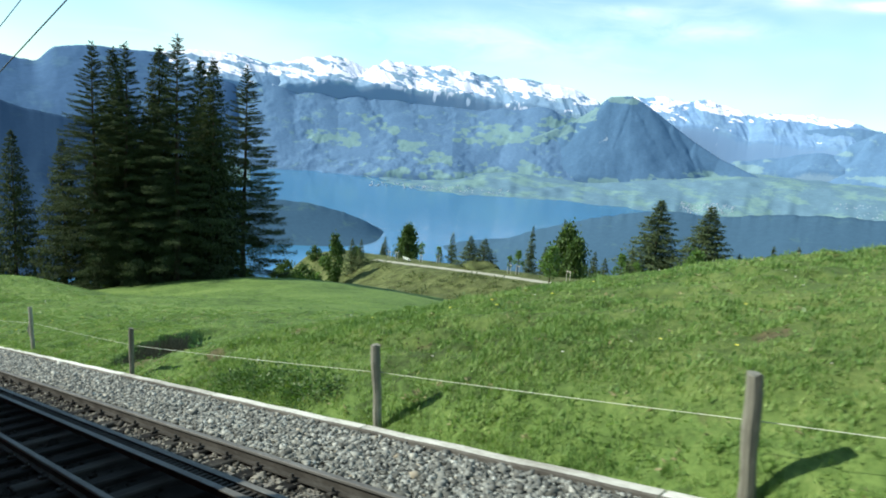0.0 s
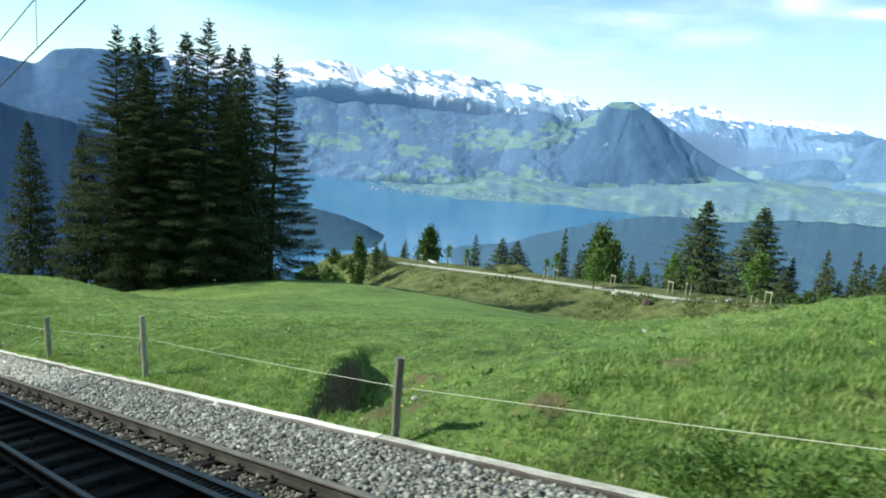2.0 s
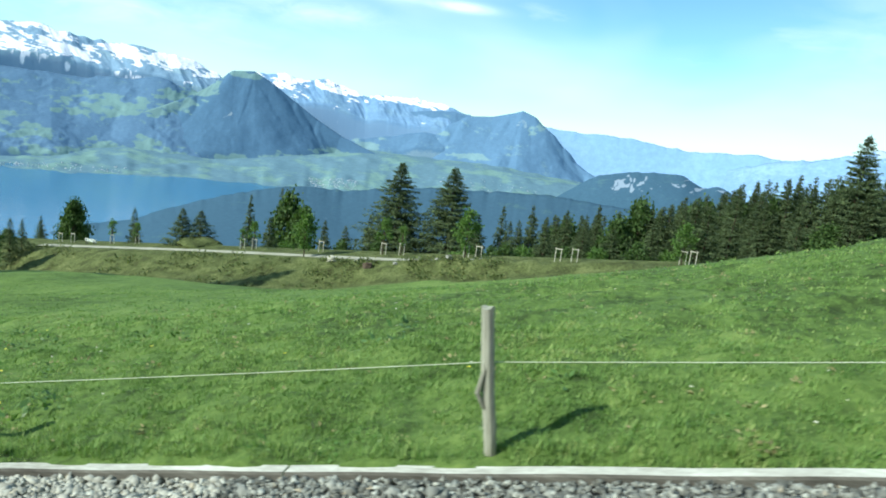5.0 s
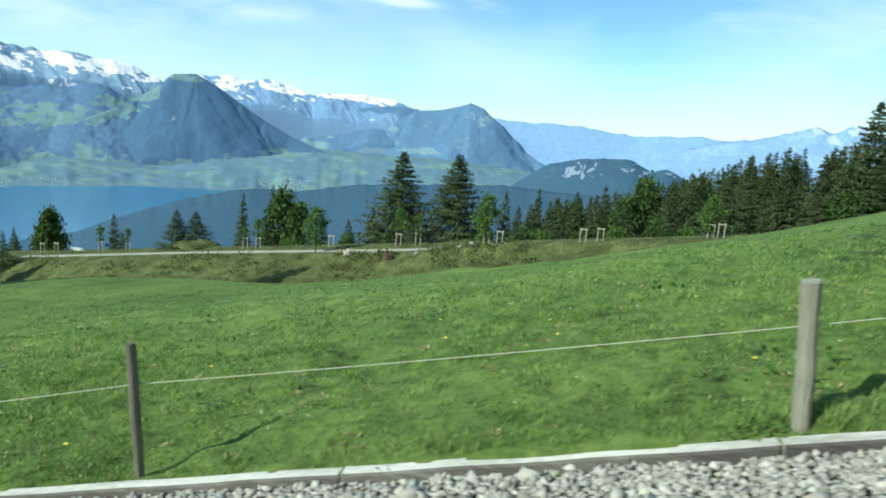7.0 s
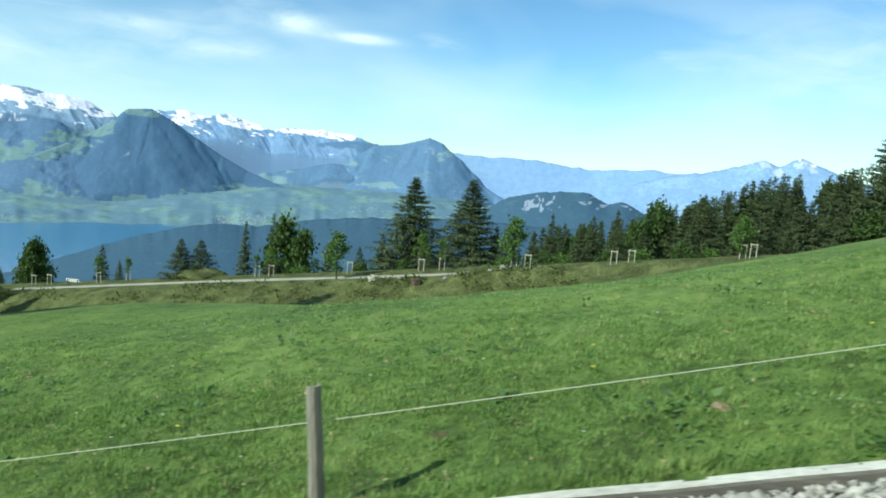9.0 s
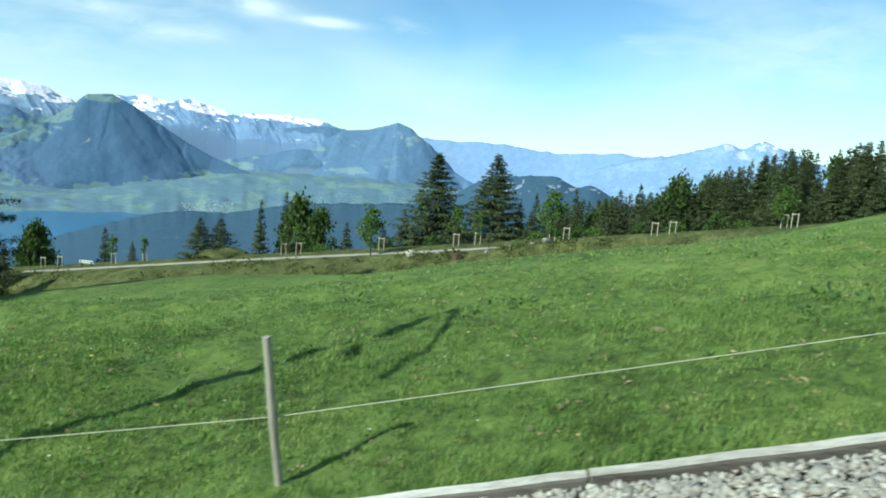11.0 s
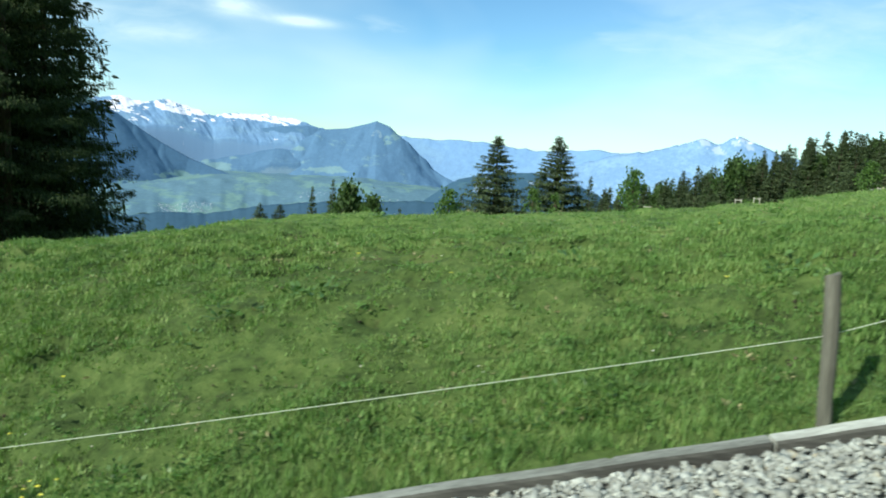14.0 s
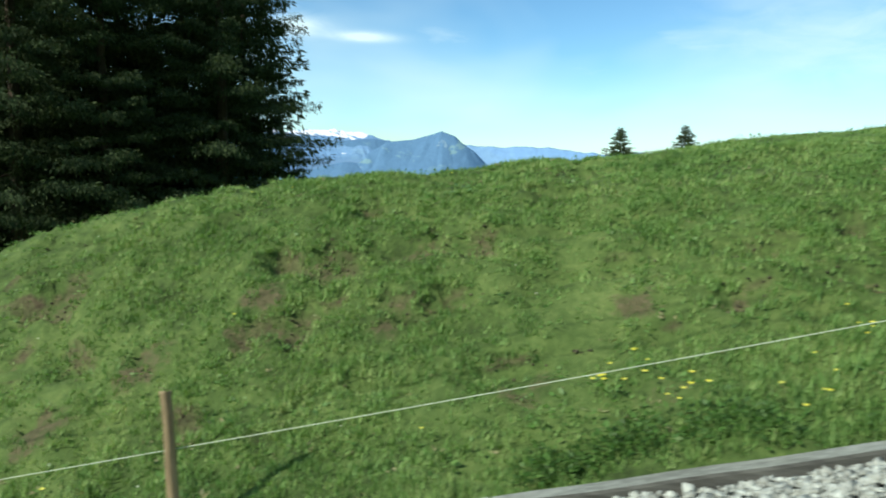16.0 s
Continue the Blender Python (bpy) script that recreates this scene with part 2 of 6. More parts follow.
STONES = islands("ballast_stone", [(p, cool(c)) for p, c in [(0.0, (0.085, 0.085, 0.08)), (0.4, (0.17, 0.17, 0.16)), (0.8, (0.28, 0.278, 0.262)), (0.97, (0.44, 0.435, 0.41)), (1.0, (0.3, 0.25, 0.19))]], 0.9)
PALE_STONES = islands("pale_ballast_stone", [(p, cool(c)) for p, c in [(0.0, (0.24, 0.23, 0.21)), (0.35, (0.33, 0.315, 0.29)), (0.8, (0.43, 0.415, 0.385)), (0.97, (0.55, 0.53, 0.49)), (1.0, (0.4, 0.34, 0.26))]], 0.9)
DIRTY_STONES = islands("soiled_stone", [(p, cool(c)) for p, c in [(0.0, (0.05, 0.045, 0.04)), (0.5, (0.13, 0.12, 0.105)), (1.0, (0.26, 0.24, 0.21))]], 0.9)
BED = grained("ballast_bed", (0.08, 0.075, 0.068), (0.17, 0.16, 0.15), (0.28, 0.27, 0.255), 3, 40, 0.95, relief=0.03, own=False)
BARK = grained("bark", (0.03, 0.02, 0.014), (0.075, 0.052, 0.037), (0.14, 0.105, 0.08), 1.5, 14, 0.95, relief=0.03, stretch=(1, 1, 0.3))
POST_WOOD = grained("weathered_post", (0.09, 0.085, 0.068), (0.2, 0.19, 0.155), (0.37, 0.36, 0.3), 5, 45, 0.85, relief=0.006, stretch=(1, 1, 0.12), varied=0.35)
BROWN_WOOD = grained("brown_post", (0.07, 0.064, 0.052), (0.155, 0.142, 0.115), (0.27, 0.25, 0.205), 5, 45, 0.85, relief=0.006, stretch=(1, 1, 0.12))
NEW_WOOD = grained("fresh_post", (0.15, 0.1, 0.055), (0.3, 0.21, 0.12), (0.45, 0.34, 0.22), 5, 45, 0.8, relief=0.006, stretch=(1, 1, 0.12))
KERB_SIDE = grained("dark_kerb_side", (0.055, 0.05, 0.045), (0.13, 0.12, 0.108), (0.27, 0.255, 0.235), 4, 36, 0.9, relief=0.008, stretch=(1, 0.1, 1), varied=0.3)
KERB_WOOD = grained("weathered_kerb", (0.28, 0.26, 0.23), (0.55, 0.53, 0.49), (0.78, 0.76, 0.72), 4, 36, 0.85, relief=0.008, stretch=(1, 0.1, 1), varied=0.3)
GREY_KERB = grained("grey_kerb", (0.16, 0.155, 0.14), (0.32, 0.31, 0.285), (0.5, 0.49, 0.455), 4, 36, 0.88, relief=0.008, stretch=(1, 0.1, 1), varied=0.3)
RUST = grained("rusty_steel", (0.022, 0.02, 0.018), (0.05, 0.046, 0.042), (0.1, 0.094, 0.088), 6, 60, 0.8, 0.0, 0.003, stretch=(1, 0.2, 1), own=False, spec=0.1)
RAIL_HEAD = grained("worn_rail_head", (0.06, 0.057, 0.053), (0.11, 0.105, 0.1), (0.19, 0.185, 0.18), 4, 50, 0.6, 0.0, 0.001, stretch=(1, 0.05, 1), own=False, spec=0.15)
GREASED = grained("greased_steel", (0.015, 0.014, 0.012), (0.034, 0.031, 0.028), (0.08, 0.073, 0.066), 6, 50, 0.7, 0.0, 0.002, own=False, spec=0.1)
# sleepers near black: much of the coach's shade is put into their colour
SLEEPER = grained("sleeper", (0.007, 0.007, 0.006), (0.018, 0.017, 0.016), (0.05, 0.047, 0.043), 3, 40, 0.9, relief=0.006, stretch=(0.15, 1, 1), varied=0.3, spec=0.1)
# bed beside the coach, with the deep shade there painted in as near black
SHADED_BED = grained("shaded_bed", (0.006, 0.006, 0.005), (0.014, 0.013, 0.012), (0.04, 0.036, 0.032), 3, 40, 0.95, relief=0.03, own=False, spec=0.05)
GALVANISED = grained("galvanised_steel", (0.29, 0.325, 0.36), (0.37, 0.41, 0.45), (0.46, 0.5, 0.54), 3, 30, 0.55, 0.25, 0.001)
DARK_METAL = grained("dark_metal", (0.02, 0.02, 0.022), (0.05, 0.05, 0.055), (0.09, 0.09, 0.1), 8, 60, 0.55, 0.4, 0.001)
PORCELAIN = grained("brown_insulator", (0.06, 0.025, 0.015), (0.1, 0.04, 0.025), (0.14, 0.06, 0.04), 8, 50, 0.25, relief=0.001)
WIRE = grained("fence_tape", (0.4, 0.42, 0.33), (0.55, 0.57, 0.46), (0.66, 0.68, 0.58), 8, 60, 0.6, relief=0.001)
COPPER = grained("contact_wire", (0.03, 0.03, 0.032), (0.06, 0.06, 0.062), (0.1, 0.1, 0.1), 8, 60, 0.5, 0.5, 0.001)
PLATE = grained("white_plate", (0.7, 0.7, 0.68), (0.78, 0.78, 0.76), (0.84, 0.84, 0.82), 8, 60, 0.5, relief=0.001)
CONCRETE = grained("concrete", (0.22, 0.21, 0.19), (0.34, 0.33, 0.3), (0.45, 0.44, 0.41), 6, 60, 0.9, relief=0.006)
GRAVEL = grained("path_gravel", (0.24, 0.22, 0.17), (0.36, 0.335, 0.275), (0.46, 0.435, 0.37), 0.6, 12, 0.95, relief=0.02, own=False)
BENCH_PAINT = grained("pale_bench_paint", (0.6, 0.6, 0.56), (0.74, 0.74, 0.7), (0.82, 0.82, 0.78), 5, 40, 0.6, relief=0.002)
ROCK = grained("grey_rock", (0.12, 0.11, 0.1), (0.27, 0.26, 0.24), (0.45, 0.44, 0.42), 2.5, 14, 0.95, relief=0.05)
EARTH = islands("dark_earth", [(0.0, (0.022, 0.021, 0.013)), (0.6, (0.05, 0.046, 0.028)), (1.0, (0.12, 0.105, 0.065))], 0.95)
SOIL = grained("tan_earth", (0.14, 0.11, 0.065), (0.26, 0.21, 0.13), (0.36, 0.3, 0.2), 8, 50, 0.95, relief=0.02)
STAKE_WOOD = grained("stake_wood", (0.3, 0.27, 0.22), (0.45, 0.41, 0.35), (0.6, 0.56, 0.48), 4, 40, 0.85, relief=0.004, stretch=(1, 1, 0.15))
PAINT_RED = grained("red_coach_paint", (0.3, 0.02, 0.015), (0.42, 0.03, 0.02), (0.5, 0.05, 0.03), 1.5, 30, 0.4, relief=0.001)
ROOF_GREY = grained("grey_roof", (0.16, 0.16, 0.165), (0.24, 0.24, 0.245), (0.32, 0.32, 0.325), 1.5, 30, 0.7, relief=0.002)
GLASS = grained("dark_window", (0.01, 0.012, 0.014), (0.016, 0.018, 0.02), (0.024, 0.026, 0.028), 2, 20, 0.08, relief=0.0, spec=0.6)
# walls blue-grey: distance haze is put into their colour
WALLS_WHITE = islands("village_walls", [(0.0, (0.2, 0.28, 0.33)), (1.0, (0.42, 0.48, 0.52))], 0.9)


# helpers for meshes
def mesh(name, verts, faces, mat, smooth=False):
    verts, faces = np.asarray(verts, dtype=np.float32), np.asarray(faces, dtype=np.int32)
    me = bpy.data.meshes.new(name)
    n = faces.shape[1]
    me.vertices.add(len(verts))
    me.vertices.foreach_set("co", verts.ravel())
    me.loops.add(faces.size)
    me.loops.foreach_set("vertex_index", faces.ravel())
    me.polygons.add(len(faces))
    me.polygons.foreach_set("loop_start", np.arange(0, faces.size, n, dtype=np.int32))
    if smooth:
        me.polygons.foreach_set("use_smooth", np.ones(len(faces), dtype=bool))
    me.update()
    me.validate()
    for m in mat if isinstance(mat, (list, tuple)) else [mat]:
        me.materials.append(m)
    return me


def part(name, bm, mat, parent=None, label=""):
    """Links a bmesh as one mesh object under a thing or a part."""
    me = bpy.data.meshes.new(name)
    bm.to_mesh(me)
    bm.free()
    me.materials.append(mat)
    ob = new(name, me)
    ob.parent = parent
    return tagged(ob, label)


def shared(name, me, parent=None, m=None, label=""):
    ob = new(name, me)
    ob.parent = parent
    if m is not None:
        ob.matrix_basis = m
    return tagged(ob, label)


def box(bm, x0, x1, y0, y1, z0, z1, bevel=0.0, tilt=0.0):
    """A block; tilt raises it along y, as the line does."""
    made = bmesh.ops.create_cube(bm, size=1.0)["verts"]
    for v in made:
        y = y0 + (v.co.y + 0.5) * (y1 - y0)
        v.co = Vector((x0 + (v.co.x + 0.5) * (x1 - x0), y, z0 + (v.co.z + 0.5) * (z1 - z0) + tilt * y))
    if bevel:
        edges = list({e for v in made for e in v.link_edges})
        bmesh.ops.bevel(bm, geom=edges, offset=bevel, segments=1, affect="EDGES")
    return made


def rod(bm, points, radii, sides=8, cap=True):
    """A round bar along a row of points."""
    rings = []
    points = [Vector(p) for p in points]
    for i, p in enumerate(points):
        d = (points[min(i + 1, len(points) - 1)] - points[max(i - 1, 0)]).normalized()
        u = d.cross(Vector((0.31, 0.95, 0.05))).normalized()
        w = d.cross(u)
        r = radii[i] if isinstance(radii, (list, tuple)) else radii
        rings.append([bm.verts.new(p + r * (math.cos(2 * math.pi * k / sides) * u + math.sin(2 * math.pi * k / sides) * w)) for k in range(sides)])
    for a, b in zip(rings, rings[1:]):
        for k in range(sides):
            bm.faces.new((a[k], a[(k + 1) % sides], b[(k + 1) % sides], b[k]))
    if cap:
        bm.faces.new(rings[0][::-1])
        bm.faces.new(rings[-1])
    bmesh.ops.recalc_face_normals(bm, faces=bm.faces)


def lattice(x, y, seed):
    h = np.sin(x * 127.1 + y * 311.7 + seed * 74.7) * 43758.5453
    return h - np.floor(h)


def value_noise(x, y, seed=0):
    """Smooth noise from -1 to 1."""
    xi, yi = np.floor(x), np.floor(y)
    u, v = x - xi, y - yi
    u, v = u * u * (3 - 2 * u), v * v * (3 - 2 * v)
    a, b = lattice(xi, yi, seed), lattice(xi + 1, yi, seed)
    c, d = lattice(xi, yi + 1, seed), lattice(xi + 1, yi + 1, seed)
    return 2 * ((a * (1 - u) + b * u) * (1 - v) + (c * (1 - u) + d * u) * v) - 1


def fractal(x, y, octaves=5, seed=0, gain=0.5):
    total, amp = 0.0, 1.0
    for i in range(octaves):
        total = total + amp * value_noise(x * 2 ** i + 13.7 * i, y * 2 ** i - 7.3 * i, seed + i)
        amp *= gain
    return total


def ridged(x, y, octaves=5, seed=0):
    total, amp = 0.0, 1.0
    for i in range(octaves):
        total = total + amp * (1 - np.abs(value_noise(x * 2 ** i + 5.1 * i, y * 2 ** i + 9.7 * i, seed + i)) * 2)
        amp *= 0.5
    return total


def step(a, b, x):
    u = np.clip((x - a) / (b - a), 0, 1)
    return u * u * (3 - 2 * u)


# the lie of the land: the line falls by a quarter along y, the meadow falls away from it
SLOPE = -0.2562
LAKE = -400.0
KERB_X = 4.64
KNOLLS = [
    (15.1, -5.1, 7.5, 13.6, 2.67),
    (3.7, 0.0, 1.2, 8.0, -1.04),
    (12.0, 19.4, 6.4, 12.6, 0.56),
    (14.3, 56.1, 3.4, 6.9, 2.69),
    (8.3, 52.9, 2.1, 11.4, 1.03),
    (10.4, 65.7, 2.2, 5.7, 2.71),
    (24.7, 59.8, 12.1, 11.8, -1.17),
    (45.3, 19.8, 17.7, 19.9, -0.36),
    (45.4, 60.7, 16.3, 15.4, 2.70),
    (61.2, 44.3, 12.6, 40.0, -3.02),
    (29.5, 39.7, 9.8, 14.6, 0.19),
    (71.6, 91.0, 24.1, 29.7, 4.45),
    (24.7, 6.0, 11.1, 14.8, -1.39),
    (12.0, 11.5, 3.0, 3.5, -0.55),
    (36.0, 44.0, 11.0, 18.0, -1.2),
    (52.0, 46.0, 10.0, 22.0, -0.5),
    (22.0, 43.0, 7.0, 7.0, 0.7),
    (8.6, 39.0, 1.6, 4.5, -0.3),
    (12.3, 38.0, 2.4, 5.0, 0.22),
]


def along(y):
    """y, held back far beyond the meadow."""
    y = np.asarray(y, dtype=float)
    return np.where(np.abs(y) < 100, y, np.sign(y) * (100 + 60 * np.tanh((np.abs(y) - 100) / 60)))


def path_x(y):
    return 78 + 0.17 * (np.clip(y, -60, 125) - 25)


def bank_width(y):
    return 6.0 + 5.5 * step(34, 62, y)


def path_z(y):
    return -12.56 - 0.165 * along(y)


def treads(x, y):
    """Hollows trodden by cattle in rows along the steeper banks, from 0 to 1."""
    where = step(40, 52, y) * (1 - step(10.5, 13, x)) * step(5.4, 6.0, x) + (1 - step(1, 8, y)) * step(5.5, 6.5, x) * 0.9 + 0.9 * step(5.3, 6, x) * (1 - step(9.5, 11, x)) * np.exp(-0.5 * ((y - 7.5) / 2.5) ** 2)
    rows = 0.8 * value_noise(x * 4.6 + 0.5 * np.sin(y * 0.7), y * 3.2, 8) + 0.4 * np.sin(7.0 * x + 1.6 * value_noise(y * 0.5, x * 0.3, 28)) + 0.5 * value_noise(x * 0.7, y * 0.45, 18)
    return np.clip(where, 0, 1) * step(0.4, 0.75, rows)


BARE = [(7.15, 9.75, 1.3), (6.85, 9.45, 1.0), (7.6, 10.2, 0.8), (5.3, 8.75, 0.7), (8.5, 11.3, 0.7), (8.3, 8.1, 0.6), (7.4, 6.2, 0.6), (5.8, 6.9, 0.4), (8.4, 11.6, 0.5), (9.1, 54.85, 0.45), (8.7, 53.5, 0.3), (9.7, 51.4, 0.3), (7.1, 60.9, 0.5), (7.2, 59.3, 0.4), (6.0, 57.8, 0.4),
        (5.7, 56.7, 0.35), (6.9, 56.7, 0.4), (7.0, 62.1, 0.5), (7.7, 60.9, 0.4), (6.4, 62.9, 0.5), (6.35, 28.4, 0.18), (5.7, -2.0, 0.3), (6.4, -3.2, 0.4), (5.4, -2.4, 0.3), (7.1, -2.4, 0.4), (5.6, 46.3, 0.22), (9.2, 27.8, 0.25), (6.3, 31.0, 0.2)]

PITS = [(7.4, 9.88), (7.45, 9.62), (7.6, 9.42), (7.7, 10.2), (5.3, 8.62)]


def worn(x, y):
    """Turf worn through to the earth: trodden hollows, a few scars and the scarp's face."""
    out = 0.64 * treads(x, y)
    for cx, cy, r in BARE:
        out = np.maximum(out, (0.68 + 0.6 * value_noise(x * 5.1, y * 5.1, 77) + 0.3 * value_noise(x * 2.1, y * 2.1, 78)) * np.exp(-0.5 * (((x - cx) / (0.5 * r)) ** 2 + ((y - cy) / (0.7 * r)) ** 2)))
    # bare earth on the scarp's face, its dark colour also deepening the shade there
    d = 0.70 * (x - 5.4) - 0.714 * (y - 10.4)
    s = 0.714 * (x - 5.4) + 0.70 * (y - 10.4)
    out = np.maximum(out, 0.95 * np.exp(-((d - 0.14) / 0.24) ** 2) * step(-1.0, -0.3, s) * (1 - step(2.4, 4.6, s)))
    return np.clip(out, 0, 1)


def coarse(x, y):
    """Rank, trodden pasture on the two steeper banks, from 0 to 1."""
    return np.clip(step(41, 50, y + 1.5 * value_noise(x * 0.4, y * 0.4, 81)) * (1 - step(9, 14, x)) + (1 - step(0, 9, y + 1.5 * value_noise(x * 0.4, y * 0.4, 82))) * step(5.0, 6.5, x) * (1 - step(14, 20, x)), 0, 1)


def meadow_z(x, y):
    ye = along(y)
    u = np.clip(x, 4.9, 90) - 4.9
    z = SLOPE * ye - 0.248 - 0.051 * u - 0.00118 * u ** 2
    for cx, cy, sx, sy, a in KNOLLS:
        z = z + a * np.exp(-0.5 * ((x - cx) / sx) ** 2 - 0.5 * ((y - cy) / sy) ** 2)
    # a short steep scarp that runs away from the line
    d = 0.70 * (x - 5.4) - 0.714 * (y - 10.4)
    s = 0.714 * (x - 5.4) + 0.70 * (y - 10.4)
    z = z - 1.1 * step(-0.06, 0.28, d + 0.09 * value_noise(s * 2.2, s * 0.0, 15)) * np.exp(-np.clip(d, 0, 40) / 2.6) * step(-1.0, -0.3, s) * (1 - step(2.2, 5.6, s))
    # tussocks and cattle treads
    near = 1 - step(14, 40, x)
    z = z + near * (0.05 * value_noise(x * 0.9, y * 0.9, 3) + 0.06 * value_noise(x * 2.3, y * 2.3, 4) + 0.045 * value_noise(x * 4.4, y * 4.4, 5))
    lumpy = step(40, 50, y) * (1 - step(8.0, 10.5, x))
    z = z + lumpy * (0.05 * value_noise(x * 2.7 + 3, y * 2.2, 24) + 0.045 * value_noise(x * 5.2, y * 4.6, 25))
    z = z - near * 0.2 * treads(x, y)
    for cx, cy in PITS:
        z = z - 0.13 * np.exp(-0.5 * ((x - cx) / 0.12) ** 2 - 0.5 * ((y - cy) / 0.1) ** 2)
    return z + 0.12 * value_noise(x * 0.3, y * 0.3, 6) * step(14, 30, x)


def ground_z(x, y):
    x, y = np.asarray(x, dtype=float), np.asarray(y, dtype=float)
    ye = along(y)
    px, pz = path_x(y), path_z(y)
    z = meadow_z(x, y)
    rough = 0.25 * fractal(x * 0.5, y * 0.5, 3, 21)
    edge = px - 2.2 + 0.6 * value_noise(y * 0.12, y * 0.05, 9)
    foot = bank_width(y)
    w = np.clip((x - edge + foot) / foot, 0, 1)
    sunk = 1.2 * step(32, 48, y) * np.exp(-0.5 * ((x - edge + foot) / 6.0) ** 2)
    z = (z - sunk) * (1 - step(0, 1, w)) + pz * step(0, 1, w) + rough * 4 * w * (1 - w)
    # a grassy lip before the path along its upper stretch
    z = z + 1.0 * (1 - step(31, 41, y)) * np.exp(-0.5 * ((x - edge + 0.9) / 1.2) ** 2) * (1 + 0.3 * value_noise(y * 0.6, y * 0.0, 14))
    # past the path the hillside drops to the lake
    fall = 0.16 + 0.24 * step(-10, 40, y)
    over = np.clip(x - px - 3.5, 0, None)
    z = z - fall * over * step(0, 12, over) * (1 - 0.25 * step(200, 900, over)) + 1.2 * fractal(x * 0.04, y * 0.04, 4, 31) * step(2, 20, over)
    # and past the knolls at the meadow's far end
    end = np.clip(y - 84 - 0.42 * np.clip(x - 25, 0, 60) - 16 * step(70, 95, x), 0, None)
    z = z - 0.42 * end * step(0, 14, end)
    z = np.maximum(z, LAKE - 18 + 6 * value_noise(x * 0.002, y * 0.002, 2))
    # track bed and the slope above it
    bed = SLOPE * ye - 0.21 + 0.1 * step(3.56, 3.75, x)
    z = np.where(x < KERB_X + 0.02, bed, z)
    rise = np.clip(-3.2 - x, 0, None)
    return np.where(x < -3.2, bed + 0.3 * np.minimum(rise, 700) + 0.8 * fractal(x * 0.06, y * 0.06, 3, 41) * step(0, 8, rise), z)


def spaced(start, stop, first, growth):
    out, d = [start], first
    while abs(out[-1] - start) < abs(stop - start):
        out.append(out[-1] + (d if stop > start else -d))
        d *= growth
    return out


xs = [v for v in spaced(-3.2, -4900, 1.5, 1.28)][::-1] + [-1.5, 0.5, 2.5, 2.9, 3.55, 3.65, 3.78, 4.2, KERB_X, KERB_X + 0.06]
xs += list(np.arange(4.85, 14, 0.12)) + list(np.arange(14, 18, 0.3)) + list(np.arange(18, 40, 0.9)) + list(np.arange(40, 104, 1.1)) + spaced(104.5, 4950, 1.8, 1.075)[:-1] + [4950]
ys = spaced(-30, -4900, 1.5, 1.16)[::-1][:-1] + list(np.arange(-30, -8, 1.0)) + list(np.arange(-8, 70, 0.15)) + list(np.arange(70, 130, 1.0)) + spaced(130, 4900, 1.5, 1.06)
xs, ys = np.array(xs), np.array(ys)
gx, gy = np.meshgrid(xs, ys)
gz = ground_z(gx, gy)
cols = len(xs)
first = (np.arange(len(ys) - 1)[:, None] * cols + np.arange(cols - 1)[None]).ravel()
quads = np.stack([first, first + 1, first + cols + 1, first + cols], 1)
HILLSIDE = mountain_material("hillside", (0.035, 0.055, 0.04), (0.1, 0.17, 0.08), (0.2, 0.2, 0.2), -380, -330, 0.5, scale=0.006)
ground_mesh = mesh("ground", np.stack([gx.ravel(), gy.ravel(), gz.ravel()], 1), quads, [MEADOW, BED, BANK, HILLSIDE, SHADED_BED], True)
mid = quads[:, 0]
mx, my = gx.ravel()[mid] + 0.1, gy.ravel()[mid] + 0.1
# slot 4, left of the rack: bed with the coach's shade in its colour
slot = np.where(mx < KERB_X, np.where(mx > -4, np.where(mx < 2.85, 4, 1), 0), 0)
edge = path_x(my) - 2.2
slot = np.where((mx > edge - bank_width(my) - 1) & (mx < edge + 40) & (my > -40), 2, slot)
slot = np.where(mx > edge + 40, 3, slot)
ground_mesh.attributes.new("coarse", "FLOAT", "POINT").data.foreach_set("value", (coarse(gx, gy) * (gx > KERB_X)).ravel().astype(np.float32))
ground_mesh.attributes.new("worn", "FLOAT", "POINT").data.foreach_set("value", (worn(gx, gy) * (gx > KERB_X) * (gx < 40)).ravel().astype(np.float32))
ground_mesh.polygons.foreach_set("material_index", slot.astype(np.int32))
ground = tagged(new("ground", ground_mesh), "grazed alpine meadow falling away from the railway to the lake", "ground", kind="structure")


def on_ground(x, y):
    return float(ground_z(x, y))


# the lake
def water_material():
    m, t, b = material("lake_water", 0.12, 0, 0.5)
    p = coords(t)
    n = noise_tex(t, p, 0.01, 4)
    t.links.new(mix(t, n, (0.038, 0.165, 0.295), (0.05, 0.205, 0.35)), b.inputs["Base Color"])
    bump(t, b, noise_tex(t, p, 0.15, 3), 0.25, 1.0)
    return m


lake = tagged(new("water", mesh("water", [(150, -1500, LAKE), (4700, -1500, LAKE), (4700, 4800, LAKE), (150, 4800, LAKE)], [(0, 1, 2, 3)], water_material())),
              "wide blue mountain lake below the meadow", "lake", kind="structure")


